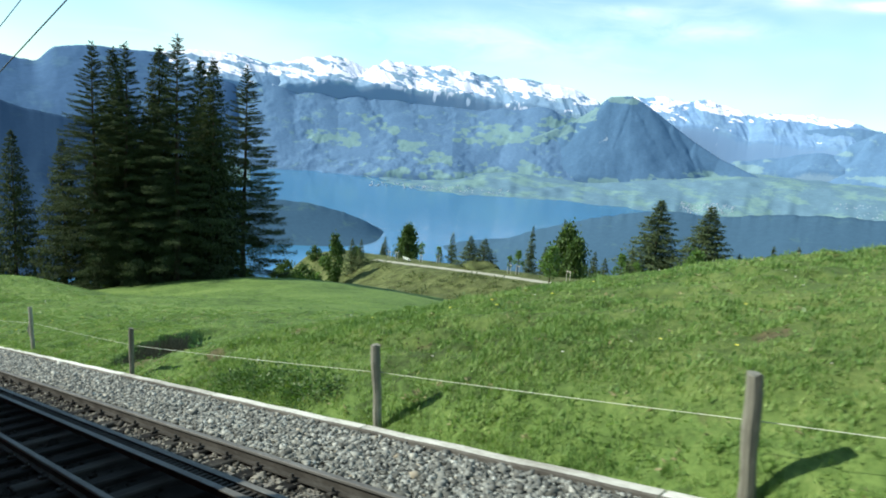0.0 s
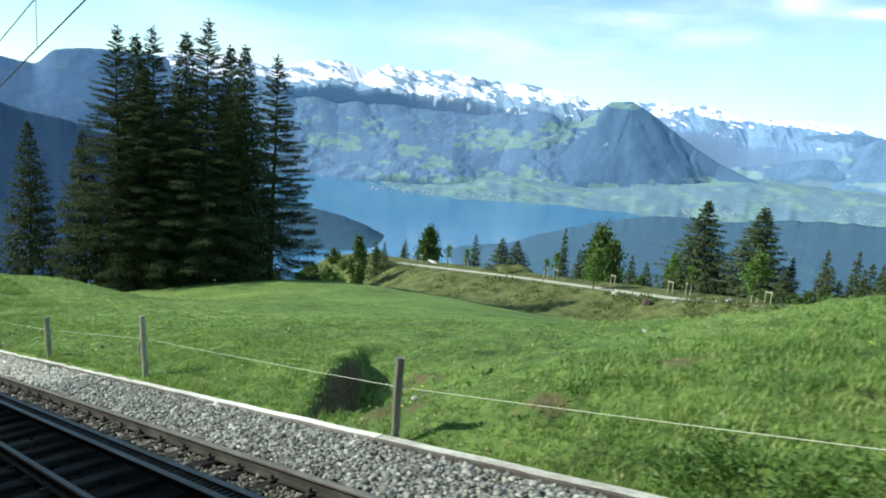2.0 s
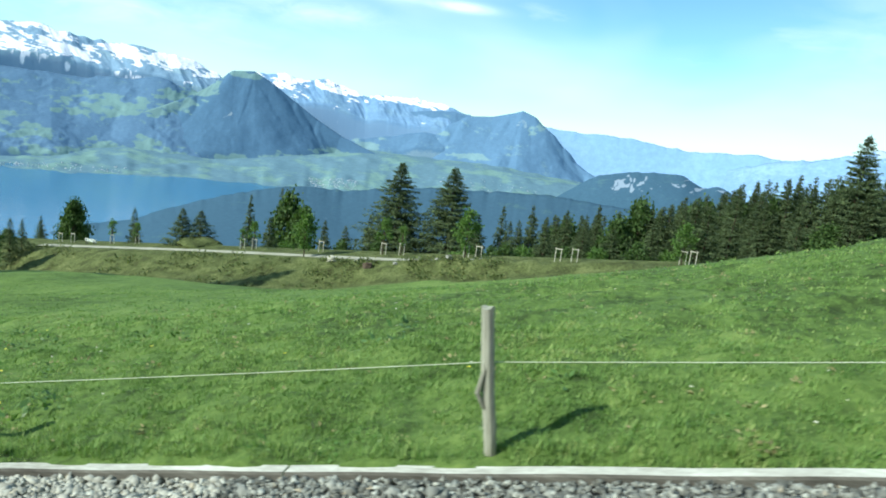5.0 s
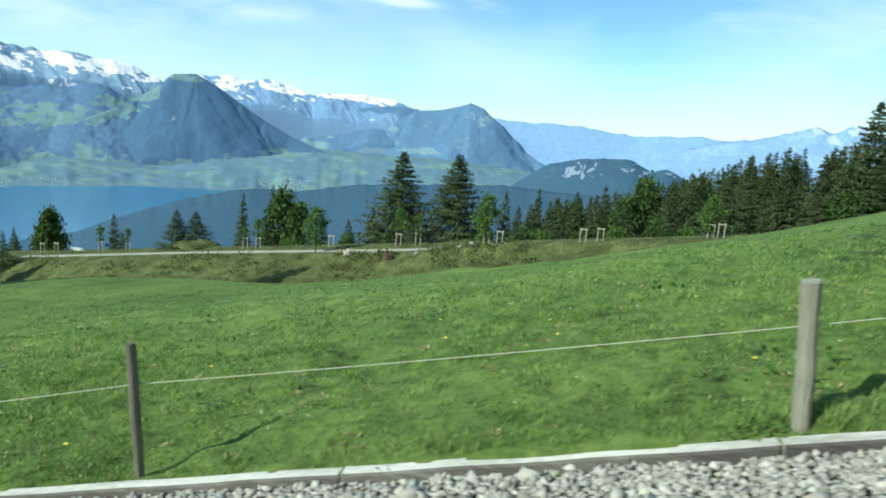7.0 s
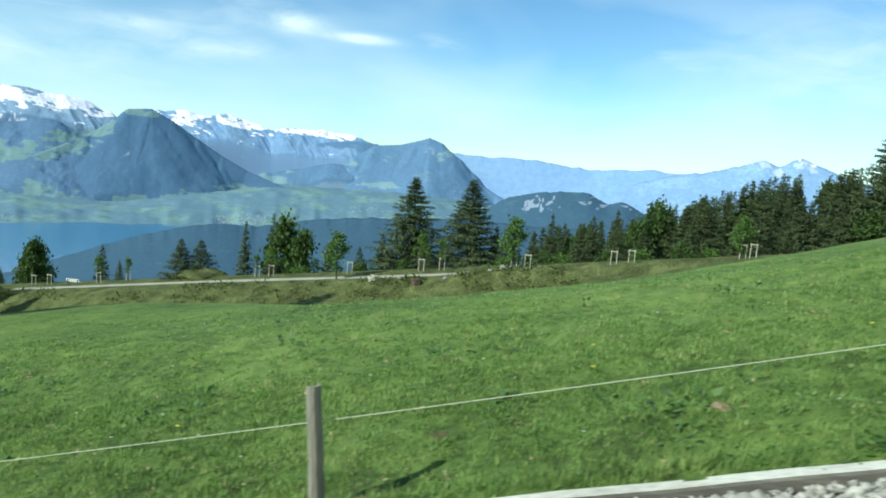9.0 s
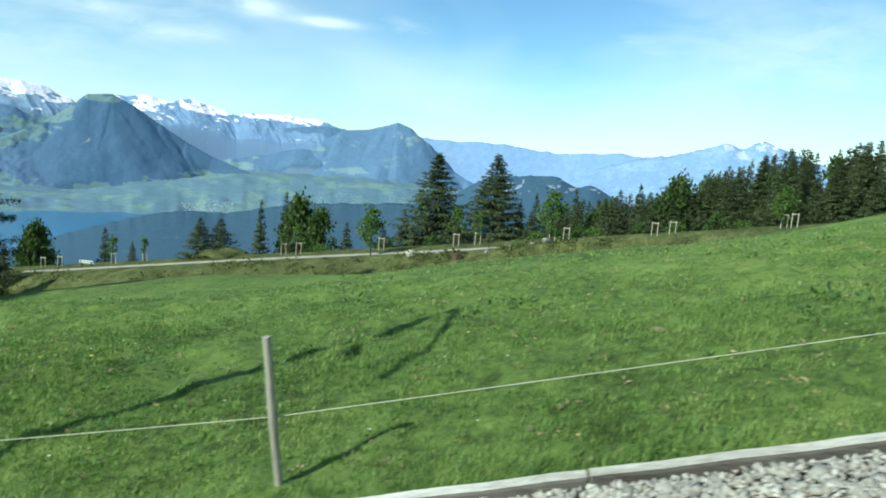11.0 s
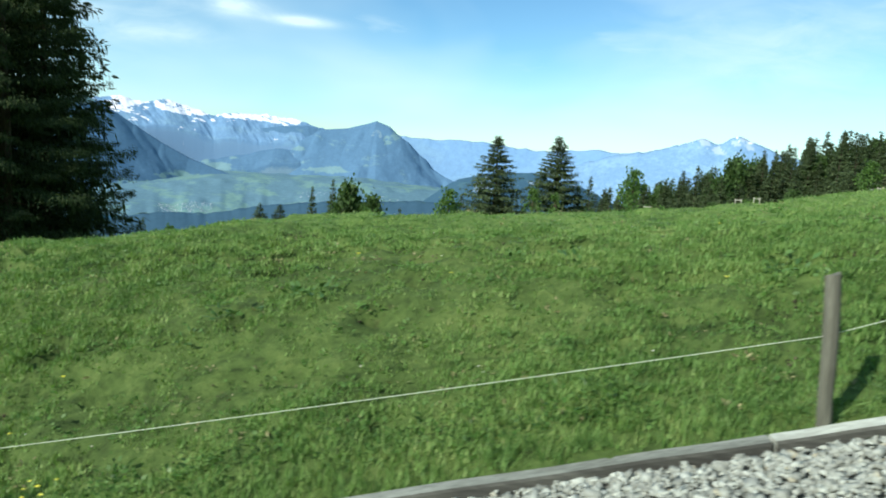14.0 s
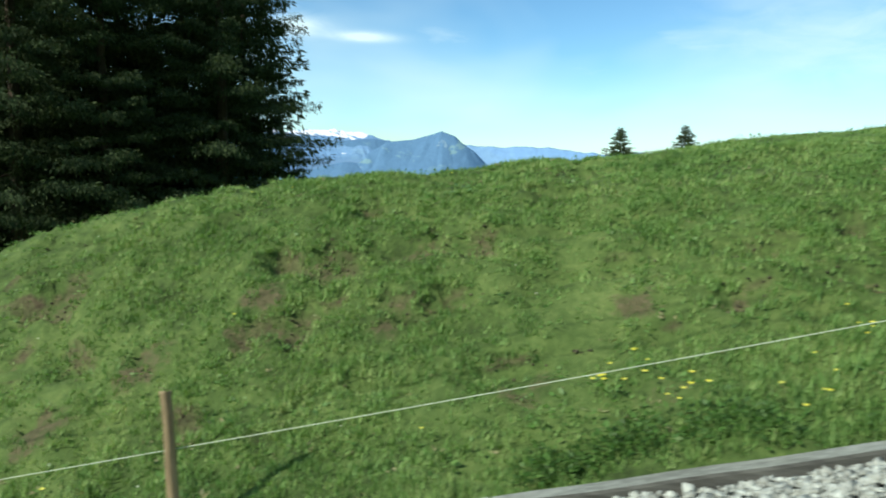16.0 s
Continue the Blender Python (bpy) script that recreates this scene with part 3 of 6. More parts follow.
# mountains: a crest given by bearing and height angle, a front that comes down in spurs, and a back
def blots(A, E, spots, seed, rag=0.5):
    """Ragged clearings about the bearings and height angles given."""
    out = np.zeros_like(A)
    wx, wy = 0.6 * fractal(A * 0.9, E * 1.8, 3, seed + 2), 0.3 * fractal(A * 0.9, E * 1.8, 3, seed + 7)
    for a, e, ra, re in spots:
        out = np.maximum(out, 1.15 - 0.6 * (np.hypot((A + wx - a) / ra, (E + wy - e) / re)))
    return np.clip(out + rag * fractal(A * 1.6, E * 3.4, 4, seed), 0, 1) * (out > 0.2)


def mountain(name, crest, far, foot, foot_z, mat, label, seed=1, spurs=0.25, jag=0.0, steps=40, bend=1.0, per=9, wild=0.5, clear=(), snow=None, cliff=(), back=2.2):
    az = np.array([a for a, e in crest], dtype=float)
    el = np.array([e for a, e in crest], dtype=float)
    fine = np.linspace(az[0], az[-1], int((az[-1] - az[0]) * per) + 2)
    height = np.interp(fine, az, el)
    width = max(3, int(per * 0.5) | 1)
    soft = np.convolve(np.pad(height, width // 2, mode="edge"), np.ones(width) / width, "valid")
    rough = ridged(fine * 0.8, fine * 0.0 + seed, 4, seed) - 0.9 if snow else fractal(fine * 1.7, fine * 0.0 + seed, 4, seed)
    wide = int(per * 5) | 1
    body = np.convolve(np.pad(soft, wide // 2, mode="edge"), np.ones(wide) / wide, "valid")
    body = np.convolve(np.pad(body, wide // 4, mode="edge"), np.ones(wide // 4 * 2 + 1) / (wide // 4 * 2 + 1), "valid")
    crest_z = far * np.tan(np.radians(body)) - 3
    rough = (jag * rough)[None] * far * radians(1)
    bend_up = (soft - body)[None] * far * radians(1)
    u = np.concatenate([np.linspace(0, 1, steps), [1.03, 1.08, 1.15, 1.3]])
    A, U = np.meshgrid(fine, u)
    Z1 = np.broadcast_to(crest_z, A.shape)
    D = foot + (far - foot) * U
    shape = np.where(U <= 1, np.clip(U, 0, 1) ** bend, 1 - (U - 1) * back)
    Z = foot_z + (Z1 - foot_z) * shape + rough * np.clip(U, 0, 1) ** 9 + bend_up * np.clip(U, 0, 1) ** 3
    drop = np.maximum(Z1 - foot_z, 20)
    belly = np.clip(4 * U * (1 - U), 0, 1) ** 0.7
    lean = 1.3 * fractal(A * 0.16, U * 1.8, 3, seed + 5)
    Z = Z + drop * spurs * belly * wild * (0.06 * ridged(A * 0.3 + lean, U * 2.2 - 0.12 * A, 6, seed + 3) + 0.08 * fractal(A * 0.14, U * 2.0, 2, seed + 9) - 0.04)
    D = D + (far - foot) * 0.02 * belly * fractal(A * 0.2, U * 1.6, 2, seed + 11)
    X, Y = D * np.sin(np.radians(A)), 25 + D * np.cos(np.radians(A))
    n = len(fine)
    k = (np.arange(len(u) - 1)[:, None] * n + np.arange(n - 1)[None]).ravel()
    me = mesh(name, np.stack([X.ravel(), Y.ravel(), Z.ravel()], 1), np.stack([k, k + 1, k + n + 1, k + n], 1), mat, True)
    E = np.degrees(np.arctan2(Z, D))
    layers = {"clearing": blots(A, E, clear, seed + 20) if clear else 0 * A, "cliff": blots(A, E, cliff, seed + 50, 0.7) if cliff else 0 * A, "snow": 0 * A}
    if snow:
        low, cover = snow
        w = 0.35 * fractal(A * 0.7, E * 1.1, 3, seed + 31)
        lie = 0.6 * fractal(A * 1.3 + 0.9 * E + w, E * 2.0 + w, 5, seed + 33, 0.66) + 0.45 * (ridged(A * 1.5 + E * 1.6 + w, E * 1.4, 3, seed + 36) - 0.8)
        layers["snow"] = np.clip(0.5 + 1.5 * (lie + cover) - 1.6 * (1 - step(low - 0.15, low + 0.75, E + 0.25 * w)), 0, 1)
    for title, values in layers.items():
        me.attributes.new(title, "FLOAT", "POINT").data.foreach_set("value", values.ravel().astype(np.float32))
    return tagged(new(name, me), label, "mountain", "mountains round the lake", "structure")


def valley_z(az, r):
    """The valley floor past the far shore, by bearing and distance."""
    shore = np.interp(az, (26, 33, 39, 41.5, 45, 50, 55, 60, 70, 100), (3800, 3743, 3566, 3258, 3145, 3166, 3211, 3258, 3305, 3330))
    shore = shore + 60 * value_noise(az * 0.55, az * 0.0, 12) + 26 * value_noise(az * 1.9, az * 0.0, 13)
    back = np.interp(az, (26, 44, 51, 57, 61, 65, 69, 74, 80, 86, 100), (-5.9, -5.7, -4.9, -5.3, -4.8, -4.4, -3.9, -3.9, -3.7, -4.2, -4.6))
    rise = (3900 * np.tan(np.radians(back)) - LAKE) / (3900 - shore)
    return LAKE + np.where(r < 3900, rise * (r - shore), rise * (3900 - shore) + 0.02 * (r - 3900)) + 5 * value_noise(az * 1.1, r * 0.012, 14) * step(0, 120, r - shore)


def massif(ridges, az0, az1, r0, r1, floor, mat, label, seed, per=14, steps=90, gully=20.0, clear=(), cliff=(), apron=0.0, snow=None, jag=0.0, name="mountain"):
    """A mountain from its ridges, each a slope and points of bearing, height angle and distance; its faces fall from them and are cut by gullies."""
    A, D = np.meshgrid(np.linspace(az0, az1, int((az1 - az0) * per)), np.linspace(r0, r1, steps))
    X, Y = D * np.sin(np.radians(A)), D * np.cos(np.radians(A))
    Z = np.full_like(X, floor)
    under = np.full_like(X, 1e9)
    wx, wy = 18 * fractal(X / 240, Y / 240, 3, seed), 18 * fractal(X / 240 + 9, Y / 240, 3, seed + 4)
    for slope, line_points in ridges:
        P = [(r * math.sin(radians(a)), r * math.cos(radians(a)), r * math.tan(radians(e))) for a, e, r in line_points]
        for (ax, ay, az_), (bx, by, bz) in zip(P, P[1:]):
            dx, dy = bx - ax, by - ay
            t = np.clip(((X - ax) * dx + (Y - ay) * dy) / (dx * dx + dy * dy), 0, 1)
            d = np.hypot(X - ax - t * dx, Y - ay - t * dy)
            far = step(0, 70, d)
            d = np.hypot(X + wx * far - ax - t * dx, Y + wy * far - ay - t * dy)
            h = az_ + t * (bz - az_) - slope * (np.sqrt(d * d + 100) - 10) * (1 - 0.1 * step(100, 500, d))
            Z = np.maximum(Z, h)
            under = np.minimum(under, d)
    if apron:
        # gentle lower slopes, rising from the shore and blended into the faces
        low = LAKE + apron * (D - np.interp(A, (22, 36, 41, 46, 50, 56, 60), (3700, 3600, 3440, 3470, 3720, 4050, 4300)))
        k = 40.0
        Z = np.maximum(Z, low) + k * np.exp(-np.abs(Z - low) / k) * 0.5 * step(LAKE, LAKE + 40, low)
    deep = step(8, 110, under)
    if jag:
        Z = Z + jag * (ridged(A * 0.9 + 0.004 * (D - r0), D * 0.004, 4, seed + 12) - 0.9) * (1 - step(10, 160, under))
    Z = Z + gully * deep * (0.55 * (ridged(X / 120 + wx / 60, Y / 120, 5, seed + 3) - 0.9) + 0.5 * fractal(X / 55, Y / 55, 4, seed + 6)) + 0.7 * fractal(X / 18, Y / 18, 2, seed + 8)
    rim = step(0, 1.2, A - az0) * step(0, 1.2, az1 - A) * step(0, 60, D - r0)
    Z = floor - 20 + (Z - floor + 20) * rim
    n = A.shape[1]
    k = (np.arange(steps - 1)[:, None] * n + np.arange(n - 1)[None]).ravel()
    me = mesh(name, np.stack([X.ravel(), Y.ravel() + 25, Z.ravel()], 1), np.stack([k, k + 1, k + n + 1, k + n], 1), mat, True)
    E = np.degrees(np.arctan2(Z, D))
    layers = {"clearing": blots(A, E, clear, seed + 20, 0.7) if clear else 0 * A, "cliff": blots(A, E, cliff, seed + 50, 0.7) if cliff else 0 * A, "snow": 0 * A}
    if snow:
        low, cover = snow
        w = 0.3 * fractal(A * 0.6, E * 1.3, 3, seed + 31)
        lie = 0.7 * fractal(A * 0.8 + 1.3 * E + w, E * 2.2 + w, 5, seed + 33, 0.7) + 0.3 * (ridged(A * 1.1 + E * 2.4 + w, E * 1.8, 4, seed + 36) - 0.8)
        layers["snow"] = np.clip(0.5 + 1.7 * (lie + cover) - 1.6 * (1 - step(low - 0.2, low + 0.7, E + 0.4 * w)), 0, 1)
    for title, values in layers.items():
        me.attributes.new(title, "FLOAT", "POINT").data.foreach_set("value", values.ravel().astype(np.float32))
    return tagged(new(name, me), label, "mountain", "mountains round the lake", "structure")


def snow_range(crest, r, label, seed, mat, snow, floor, slope=0.62):
    """A long range with a spur running down from every few degrees of its crest."""
    lines = [(slope, [(a, e, r + 22 * math.sin(1.7 * i)) for i, (a, e) in enumerate(crest)])]
    rnd = random.Random(seed)
    a = crest[0][0] + 0.8
    while a < crest[-1][0] - 0.8:
        e = float(np.interp(a, *zip(*crest)))
        turn = rnd.uniform(-0.7, 0.9)
        lines.append((slope, [(a, e - 0.1, r - 15), (a + 0.35 * turn, e - rnd.uniform(0.9, 1.3), r - 95), (a + turn, e - rnd.uniform(2.2, 3.0), r - 210), (a + 1.2 * turn, e - 5.0, r - 330)]))
        a += rnd.uniform(1.8, 3.8)
    massif(lines, crest[0][0], crest[-1][0], r - 340, r + 70, floor, mat, label, seed, 20, 60, 5, snow=snow, jag=7)


# distance haze is put into these base colours, bluer and paler farther off
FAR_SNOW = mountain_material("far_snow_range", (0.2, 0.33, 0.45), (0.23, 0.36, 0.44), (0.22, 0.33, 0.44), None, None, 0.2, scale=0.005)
FAR_SNOW_2 = mountain_material("far_snow_range_hazy", (0.165, 0.3, 0.46), (0.19, 0.33, 0.46), (0.2, 0.335, 0.49), None, None, 0.2, scale=0.005)
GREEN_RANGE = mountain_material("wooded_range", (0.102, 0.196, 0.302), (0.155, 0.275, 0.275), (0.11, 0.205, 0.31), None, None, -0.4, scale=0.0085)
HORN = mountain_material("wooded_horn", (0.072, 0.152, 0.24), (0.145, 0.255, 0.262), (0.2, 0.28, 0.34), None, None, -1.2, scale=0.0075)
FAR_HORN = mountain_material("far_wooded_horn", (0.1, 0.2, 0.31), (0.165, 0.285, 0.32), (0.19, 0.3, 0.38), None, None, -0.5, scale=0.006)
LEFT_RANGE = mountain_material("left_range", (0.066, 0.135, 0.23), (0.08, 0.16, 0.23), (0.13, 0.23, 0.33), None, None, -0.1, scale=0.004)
HAZY_RANGE = mountain_material("hazy_range", (0.19, 0.345, 0.54), (0.21, 0.37, 0.54), (0.22, 0.37, 0.54), None, None, 0.2, scale=0.004)
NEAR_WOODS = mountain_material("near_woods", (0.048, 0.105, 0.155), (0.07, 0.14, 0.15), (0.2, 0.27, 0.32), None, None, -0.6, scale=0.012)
# mountainside turned from the sun: its shade is painted into this dark colour
SHADED_LEFT_WOODS = mountain_material("shaded_left_woods", (0.028, 0.062, 0.11), (0.04, 0.08, 0.11), (0.1, 0.15, 0.2), None, None, -0.6, scale=0.012)
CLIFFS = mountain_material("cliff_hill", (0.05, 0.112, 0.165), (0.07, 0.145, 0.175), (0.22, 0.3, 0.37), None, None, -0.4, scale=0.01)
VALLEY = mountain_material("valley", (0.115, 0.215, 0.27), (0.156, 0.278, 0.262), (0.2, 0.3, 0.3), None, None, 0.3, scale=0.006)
HAZY_PEAK = mountain_material("hazy_peak", (0.18, 0.32, 0.49), (0.22, 0.37, 0.5), (0.34, 0.45, 0.56), None, None, 0.2, scale=0.006)

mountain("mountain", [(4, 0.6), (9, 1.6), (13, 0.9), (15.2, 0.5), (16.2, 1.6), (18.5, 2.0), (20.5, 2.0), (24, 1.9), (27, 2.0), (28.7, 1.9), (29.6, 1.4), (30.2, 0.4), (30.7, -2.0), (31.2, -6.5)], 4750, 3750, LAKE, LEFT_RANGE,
         "steep-sided massif above the lake with a level top, painted haze-blue", 3, 0.3, 0.05, bend=0.8)
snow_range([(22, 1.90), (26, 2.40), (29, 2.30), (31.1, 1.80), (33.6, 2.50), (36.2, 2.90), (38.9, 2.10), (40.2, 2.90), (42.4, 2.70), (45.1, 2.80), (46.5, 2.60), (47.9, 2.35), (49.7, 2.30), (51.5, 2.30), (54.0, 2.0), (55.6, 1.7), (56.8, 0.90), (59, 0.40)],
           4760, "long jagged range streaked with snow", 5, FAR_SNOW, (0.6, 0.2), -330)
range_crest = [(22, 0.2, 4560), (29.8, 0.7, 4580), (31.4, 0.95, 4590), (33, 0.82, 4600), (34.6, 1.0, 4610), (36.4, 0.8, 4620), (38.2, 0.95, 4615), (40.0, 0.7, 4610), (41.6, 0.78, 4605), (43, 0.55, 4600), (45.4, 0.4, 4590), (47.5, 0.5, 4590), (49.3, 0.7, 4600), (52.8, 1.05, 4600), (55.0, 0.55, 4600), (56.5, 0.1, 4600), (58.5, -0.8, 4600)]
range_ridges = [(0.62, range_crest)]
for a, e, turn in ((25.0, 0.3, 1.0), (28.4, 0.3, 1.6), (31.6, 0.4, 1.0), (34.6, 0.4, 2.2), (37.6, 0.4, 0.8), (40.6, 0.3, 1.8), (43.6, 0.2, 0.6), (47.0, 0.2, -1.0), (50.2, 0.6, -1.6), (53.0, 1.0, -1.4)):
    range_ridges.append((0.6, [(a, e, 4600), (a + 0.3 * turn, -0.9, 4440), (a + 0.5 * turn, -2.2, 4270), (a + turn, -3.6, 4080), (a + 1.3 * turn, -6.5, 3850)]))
massif(range_ridges, 22, 59, 3500, 4680, LAKE - 30, GREEN_RANGE, "wooded mountainside with pastures above the lake shore, painted haze-blue", 8, 14, 100, 9, apron=0.3,
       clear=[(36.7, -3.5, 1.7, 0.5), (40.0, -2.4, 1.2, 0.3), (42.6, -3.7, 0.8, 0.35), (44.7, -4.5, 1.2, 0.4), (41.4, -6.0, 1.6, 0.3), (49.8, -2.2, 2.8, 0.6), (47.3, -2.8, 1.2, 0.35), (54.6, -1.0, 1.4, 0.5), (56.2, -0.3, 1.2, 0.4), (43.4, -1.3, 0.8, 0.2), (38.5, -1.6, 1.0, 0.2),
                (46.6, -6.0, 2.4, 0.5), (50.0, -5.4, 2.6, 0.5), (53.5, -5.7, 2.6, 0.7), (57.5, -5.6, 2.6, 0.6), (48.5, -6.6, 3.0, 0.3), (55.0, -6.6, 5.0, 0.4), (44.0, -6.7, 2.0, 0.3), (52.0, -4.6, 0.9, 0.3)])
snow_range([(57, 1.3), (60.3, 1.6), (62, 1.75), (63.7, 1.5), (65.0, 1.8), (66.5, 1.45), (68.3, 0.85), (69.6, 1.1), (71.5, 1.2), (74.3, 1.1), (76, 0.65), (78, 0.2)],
           4780, "distant range with snow on its tops, painted haze-pale", 11, FAR_SNOW_2, (0.35, 0.16), -350)
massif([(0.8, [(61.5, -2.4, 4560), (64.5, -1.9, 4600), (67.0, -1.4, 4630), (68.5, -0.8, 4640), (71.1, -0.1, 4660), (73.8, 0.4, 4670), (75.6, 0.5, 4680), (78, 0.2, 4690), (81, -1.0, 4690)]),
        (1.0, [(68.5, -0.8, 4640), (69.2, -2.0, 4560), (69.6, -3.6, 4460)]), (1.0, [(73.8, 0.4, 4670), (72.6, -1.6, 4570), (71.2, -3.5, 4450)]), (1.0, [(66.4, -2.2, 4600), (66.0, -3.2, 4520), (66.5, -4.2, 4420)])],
       60, 83, 4300, 4760, LAKE - 30, FAR_HORN, "wooded mountain before the pale range, painted haze-blue", 14, 12, 60, 6, clear=[(73.1, -0.6, 1.0, 0.25), (69.1, -2.9, 1.0, 0.5), (71.5, -1.4, 0.6, 0.2), (67.5, -3.4, 1.2, 0.2)])
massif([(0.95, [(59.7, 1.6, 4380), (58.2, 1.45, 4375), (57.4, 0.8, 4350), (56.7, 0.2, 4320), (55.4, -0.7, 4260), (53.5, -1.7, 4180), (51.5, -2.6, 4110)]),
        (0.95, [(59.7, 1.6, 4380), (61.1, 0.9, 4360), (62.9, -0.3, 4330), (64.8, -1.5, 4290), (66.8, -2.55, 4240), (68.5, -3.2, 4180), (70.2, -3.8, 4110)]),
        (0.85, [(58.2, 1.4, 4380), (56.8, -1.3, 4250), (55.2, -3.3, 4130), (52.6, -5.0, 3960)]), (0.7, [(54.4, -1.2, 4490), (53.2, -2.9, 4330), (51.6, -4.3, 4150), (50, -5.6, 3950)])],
       48, 73, 3800, 4640, LAKE - 30, HORN, "dark pyramid-shaped mountain with wooded flanks, painted haze-blue", 17, 16, 90, 3.5,
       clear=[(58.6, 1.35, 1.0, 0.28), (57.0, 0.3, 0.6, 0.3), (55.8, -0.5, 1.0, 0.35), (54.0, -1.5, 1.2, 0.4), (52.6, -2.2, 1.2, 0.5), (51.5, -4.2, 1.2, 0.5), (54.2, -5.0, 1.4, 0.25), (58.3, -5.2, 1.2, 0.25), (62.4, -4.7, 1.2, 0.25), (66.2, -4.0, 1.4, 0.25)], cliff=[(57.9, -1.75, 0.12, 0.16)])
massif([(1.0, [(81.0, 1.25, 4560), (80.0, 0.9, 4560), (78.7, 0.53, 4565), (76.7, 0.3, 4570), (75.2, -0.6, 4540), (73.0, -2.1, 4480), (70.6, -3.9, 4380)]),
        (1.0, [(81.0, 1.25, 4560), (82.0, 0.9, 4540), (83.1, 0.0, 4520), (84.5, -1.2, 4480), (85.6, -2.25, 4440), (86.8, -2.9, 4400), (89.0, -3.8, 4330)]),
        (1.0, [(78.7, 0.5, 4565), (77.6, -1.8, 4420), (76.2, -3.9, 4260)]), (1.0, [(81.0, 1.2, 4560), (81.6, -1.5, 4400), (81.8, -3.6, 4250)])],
       69, 91, 4050, 4680, LAKE - 30, FAR_HORN, "wooded mountain with a pointed summit and a steep shoulder, painted haze-blue", 19, 14, 70, 6,
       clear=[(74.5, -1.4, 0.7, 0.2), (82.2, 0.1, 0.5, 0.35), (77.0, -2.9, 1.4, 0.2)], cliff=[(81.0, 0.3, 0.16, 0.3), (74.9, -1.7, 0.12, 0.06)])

# the valley floor with its fields, hedges and woods
A, D = np.meshgrid(np.linspace(26, 100, 760), np.concatenate([np.linspace(3000, 3950, 90), np.linspace(3970, 4700, 24)]))
n = A.shape[1]
k = (np.arange(A.shape[0] - 1)[:, None] * n + np.arange(n - 1)[None]).ravel()
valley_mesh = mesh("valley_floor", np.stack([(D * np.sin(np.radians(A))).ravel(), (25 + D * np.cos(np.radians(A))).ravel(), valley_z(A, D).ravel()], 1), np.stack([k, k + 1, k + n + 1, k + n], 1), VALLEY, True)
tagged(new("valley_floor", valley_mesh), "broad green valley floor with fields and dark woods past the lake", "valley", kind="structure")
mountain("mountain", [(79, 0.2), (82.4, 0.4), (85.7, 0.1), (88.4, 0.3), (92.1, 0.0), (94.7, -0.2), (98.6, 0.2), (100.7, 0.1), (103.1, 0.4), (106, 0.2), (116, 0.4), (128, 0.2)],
         4860, 4550, LAKE - 10, HAZY_RANGE, "far range at the horizon, painted pale haze-blue", 23, 0.2, 0.07, snow=(0.05, -0.3))
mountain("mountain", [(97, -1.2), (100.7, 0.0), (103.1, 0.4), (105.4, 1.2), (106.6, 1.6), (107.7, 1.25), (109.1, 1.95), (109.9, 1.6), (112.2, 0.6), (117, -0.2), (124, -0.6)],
         4740, 4300, LAKE - 10, HAZY_PEAK, "rocky double-topped peak, pale with distance", 29, 0.3, 0.09, per=14, wild=0.7, snow=(0.9, -0.1), cliff=[(106.4, 1.2, 0.5, 0.4), (109.3, 1.5, 0.55, 0.4), (107.7, 0.8, 0.4, 0.2)])
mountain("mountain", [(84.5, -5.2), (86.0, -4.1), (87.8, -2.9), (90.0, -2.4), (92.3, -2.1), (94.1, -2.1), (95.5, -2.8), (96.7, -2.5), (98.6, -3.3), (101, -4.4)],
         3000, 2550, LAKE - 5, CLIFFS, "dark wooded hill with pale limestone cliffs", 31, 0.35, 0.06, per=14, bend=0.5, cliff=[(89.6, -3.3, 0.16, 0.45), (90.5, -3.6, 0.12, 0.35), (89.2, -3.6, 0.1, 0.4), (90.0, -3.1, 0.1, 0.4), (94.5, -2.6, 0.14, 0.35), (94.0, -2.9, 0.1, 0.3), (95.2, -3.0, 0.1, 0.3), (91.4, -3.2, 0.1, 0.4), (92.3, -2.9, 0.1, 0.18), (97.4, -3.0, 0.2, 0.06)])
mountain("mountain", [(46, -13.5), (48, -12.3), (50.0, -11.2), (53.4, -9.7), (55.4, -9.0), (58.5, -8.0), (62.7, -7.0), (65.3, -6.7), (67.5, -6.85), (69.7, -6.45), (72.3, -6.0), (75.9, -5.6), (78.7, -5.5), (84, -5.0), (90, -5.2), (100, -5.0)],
         1750, 1150, LAKE + 25, NEAR_WOODS, "dark wooded foothill above the lake, painted haze-blue", 37, 0.2, 0.06, cliff=[(64.0, -8.6, 0.2, 0.12), (66.5, -9.4, 0.15, 0.1)])
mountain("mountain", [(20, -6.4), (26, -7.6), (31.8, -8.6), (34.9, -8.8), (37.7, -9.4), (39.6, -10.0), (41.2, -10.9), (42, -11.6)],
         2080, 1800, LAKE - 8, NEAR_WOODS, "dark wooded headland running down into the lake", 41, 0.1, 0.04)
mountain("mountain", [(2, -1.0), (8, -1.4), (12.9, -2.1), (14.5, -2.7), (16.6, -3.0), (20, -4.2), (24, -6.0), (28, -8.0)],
         2500, 1500, LAKE, SHADED_LEFT_WOODS, "wooded mountainside falling to the lake, its shade painted dark", 43, 0.2, 0.05)


# railway
def line(name, x0, x1, z0, z1, mat, y0=-30.0, y1=75.0, parent=None, bevel=0.0, label=""):
    bm = bmesh.new()
    box(bm, x0, x1, y0, y1, z0, z1, bevel, SLOPE)
    return part(name, bm, mat, parent, label)


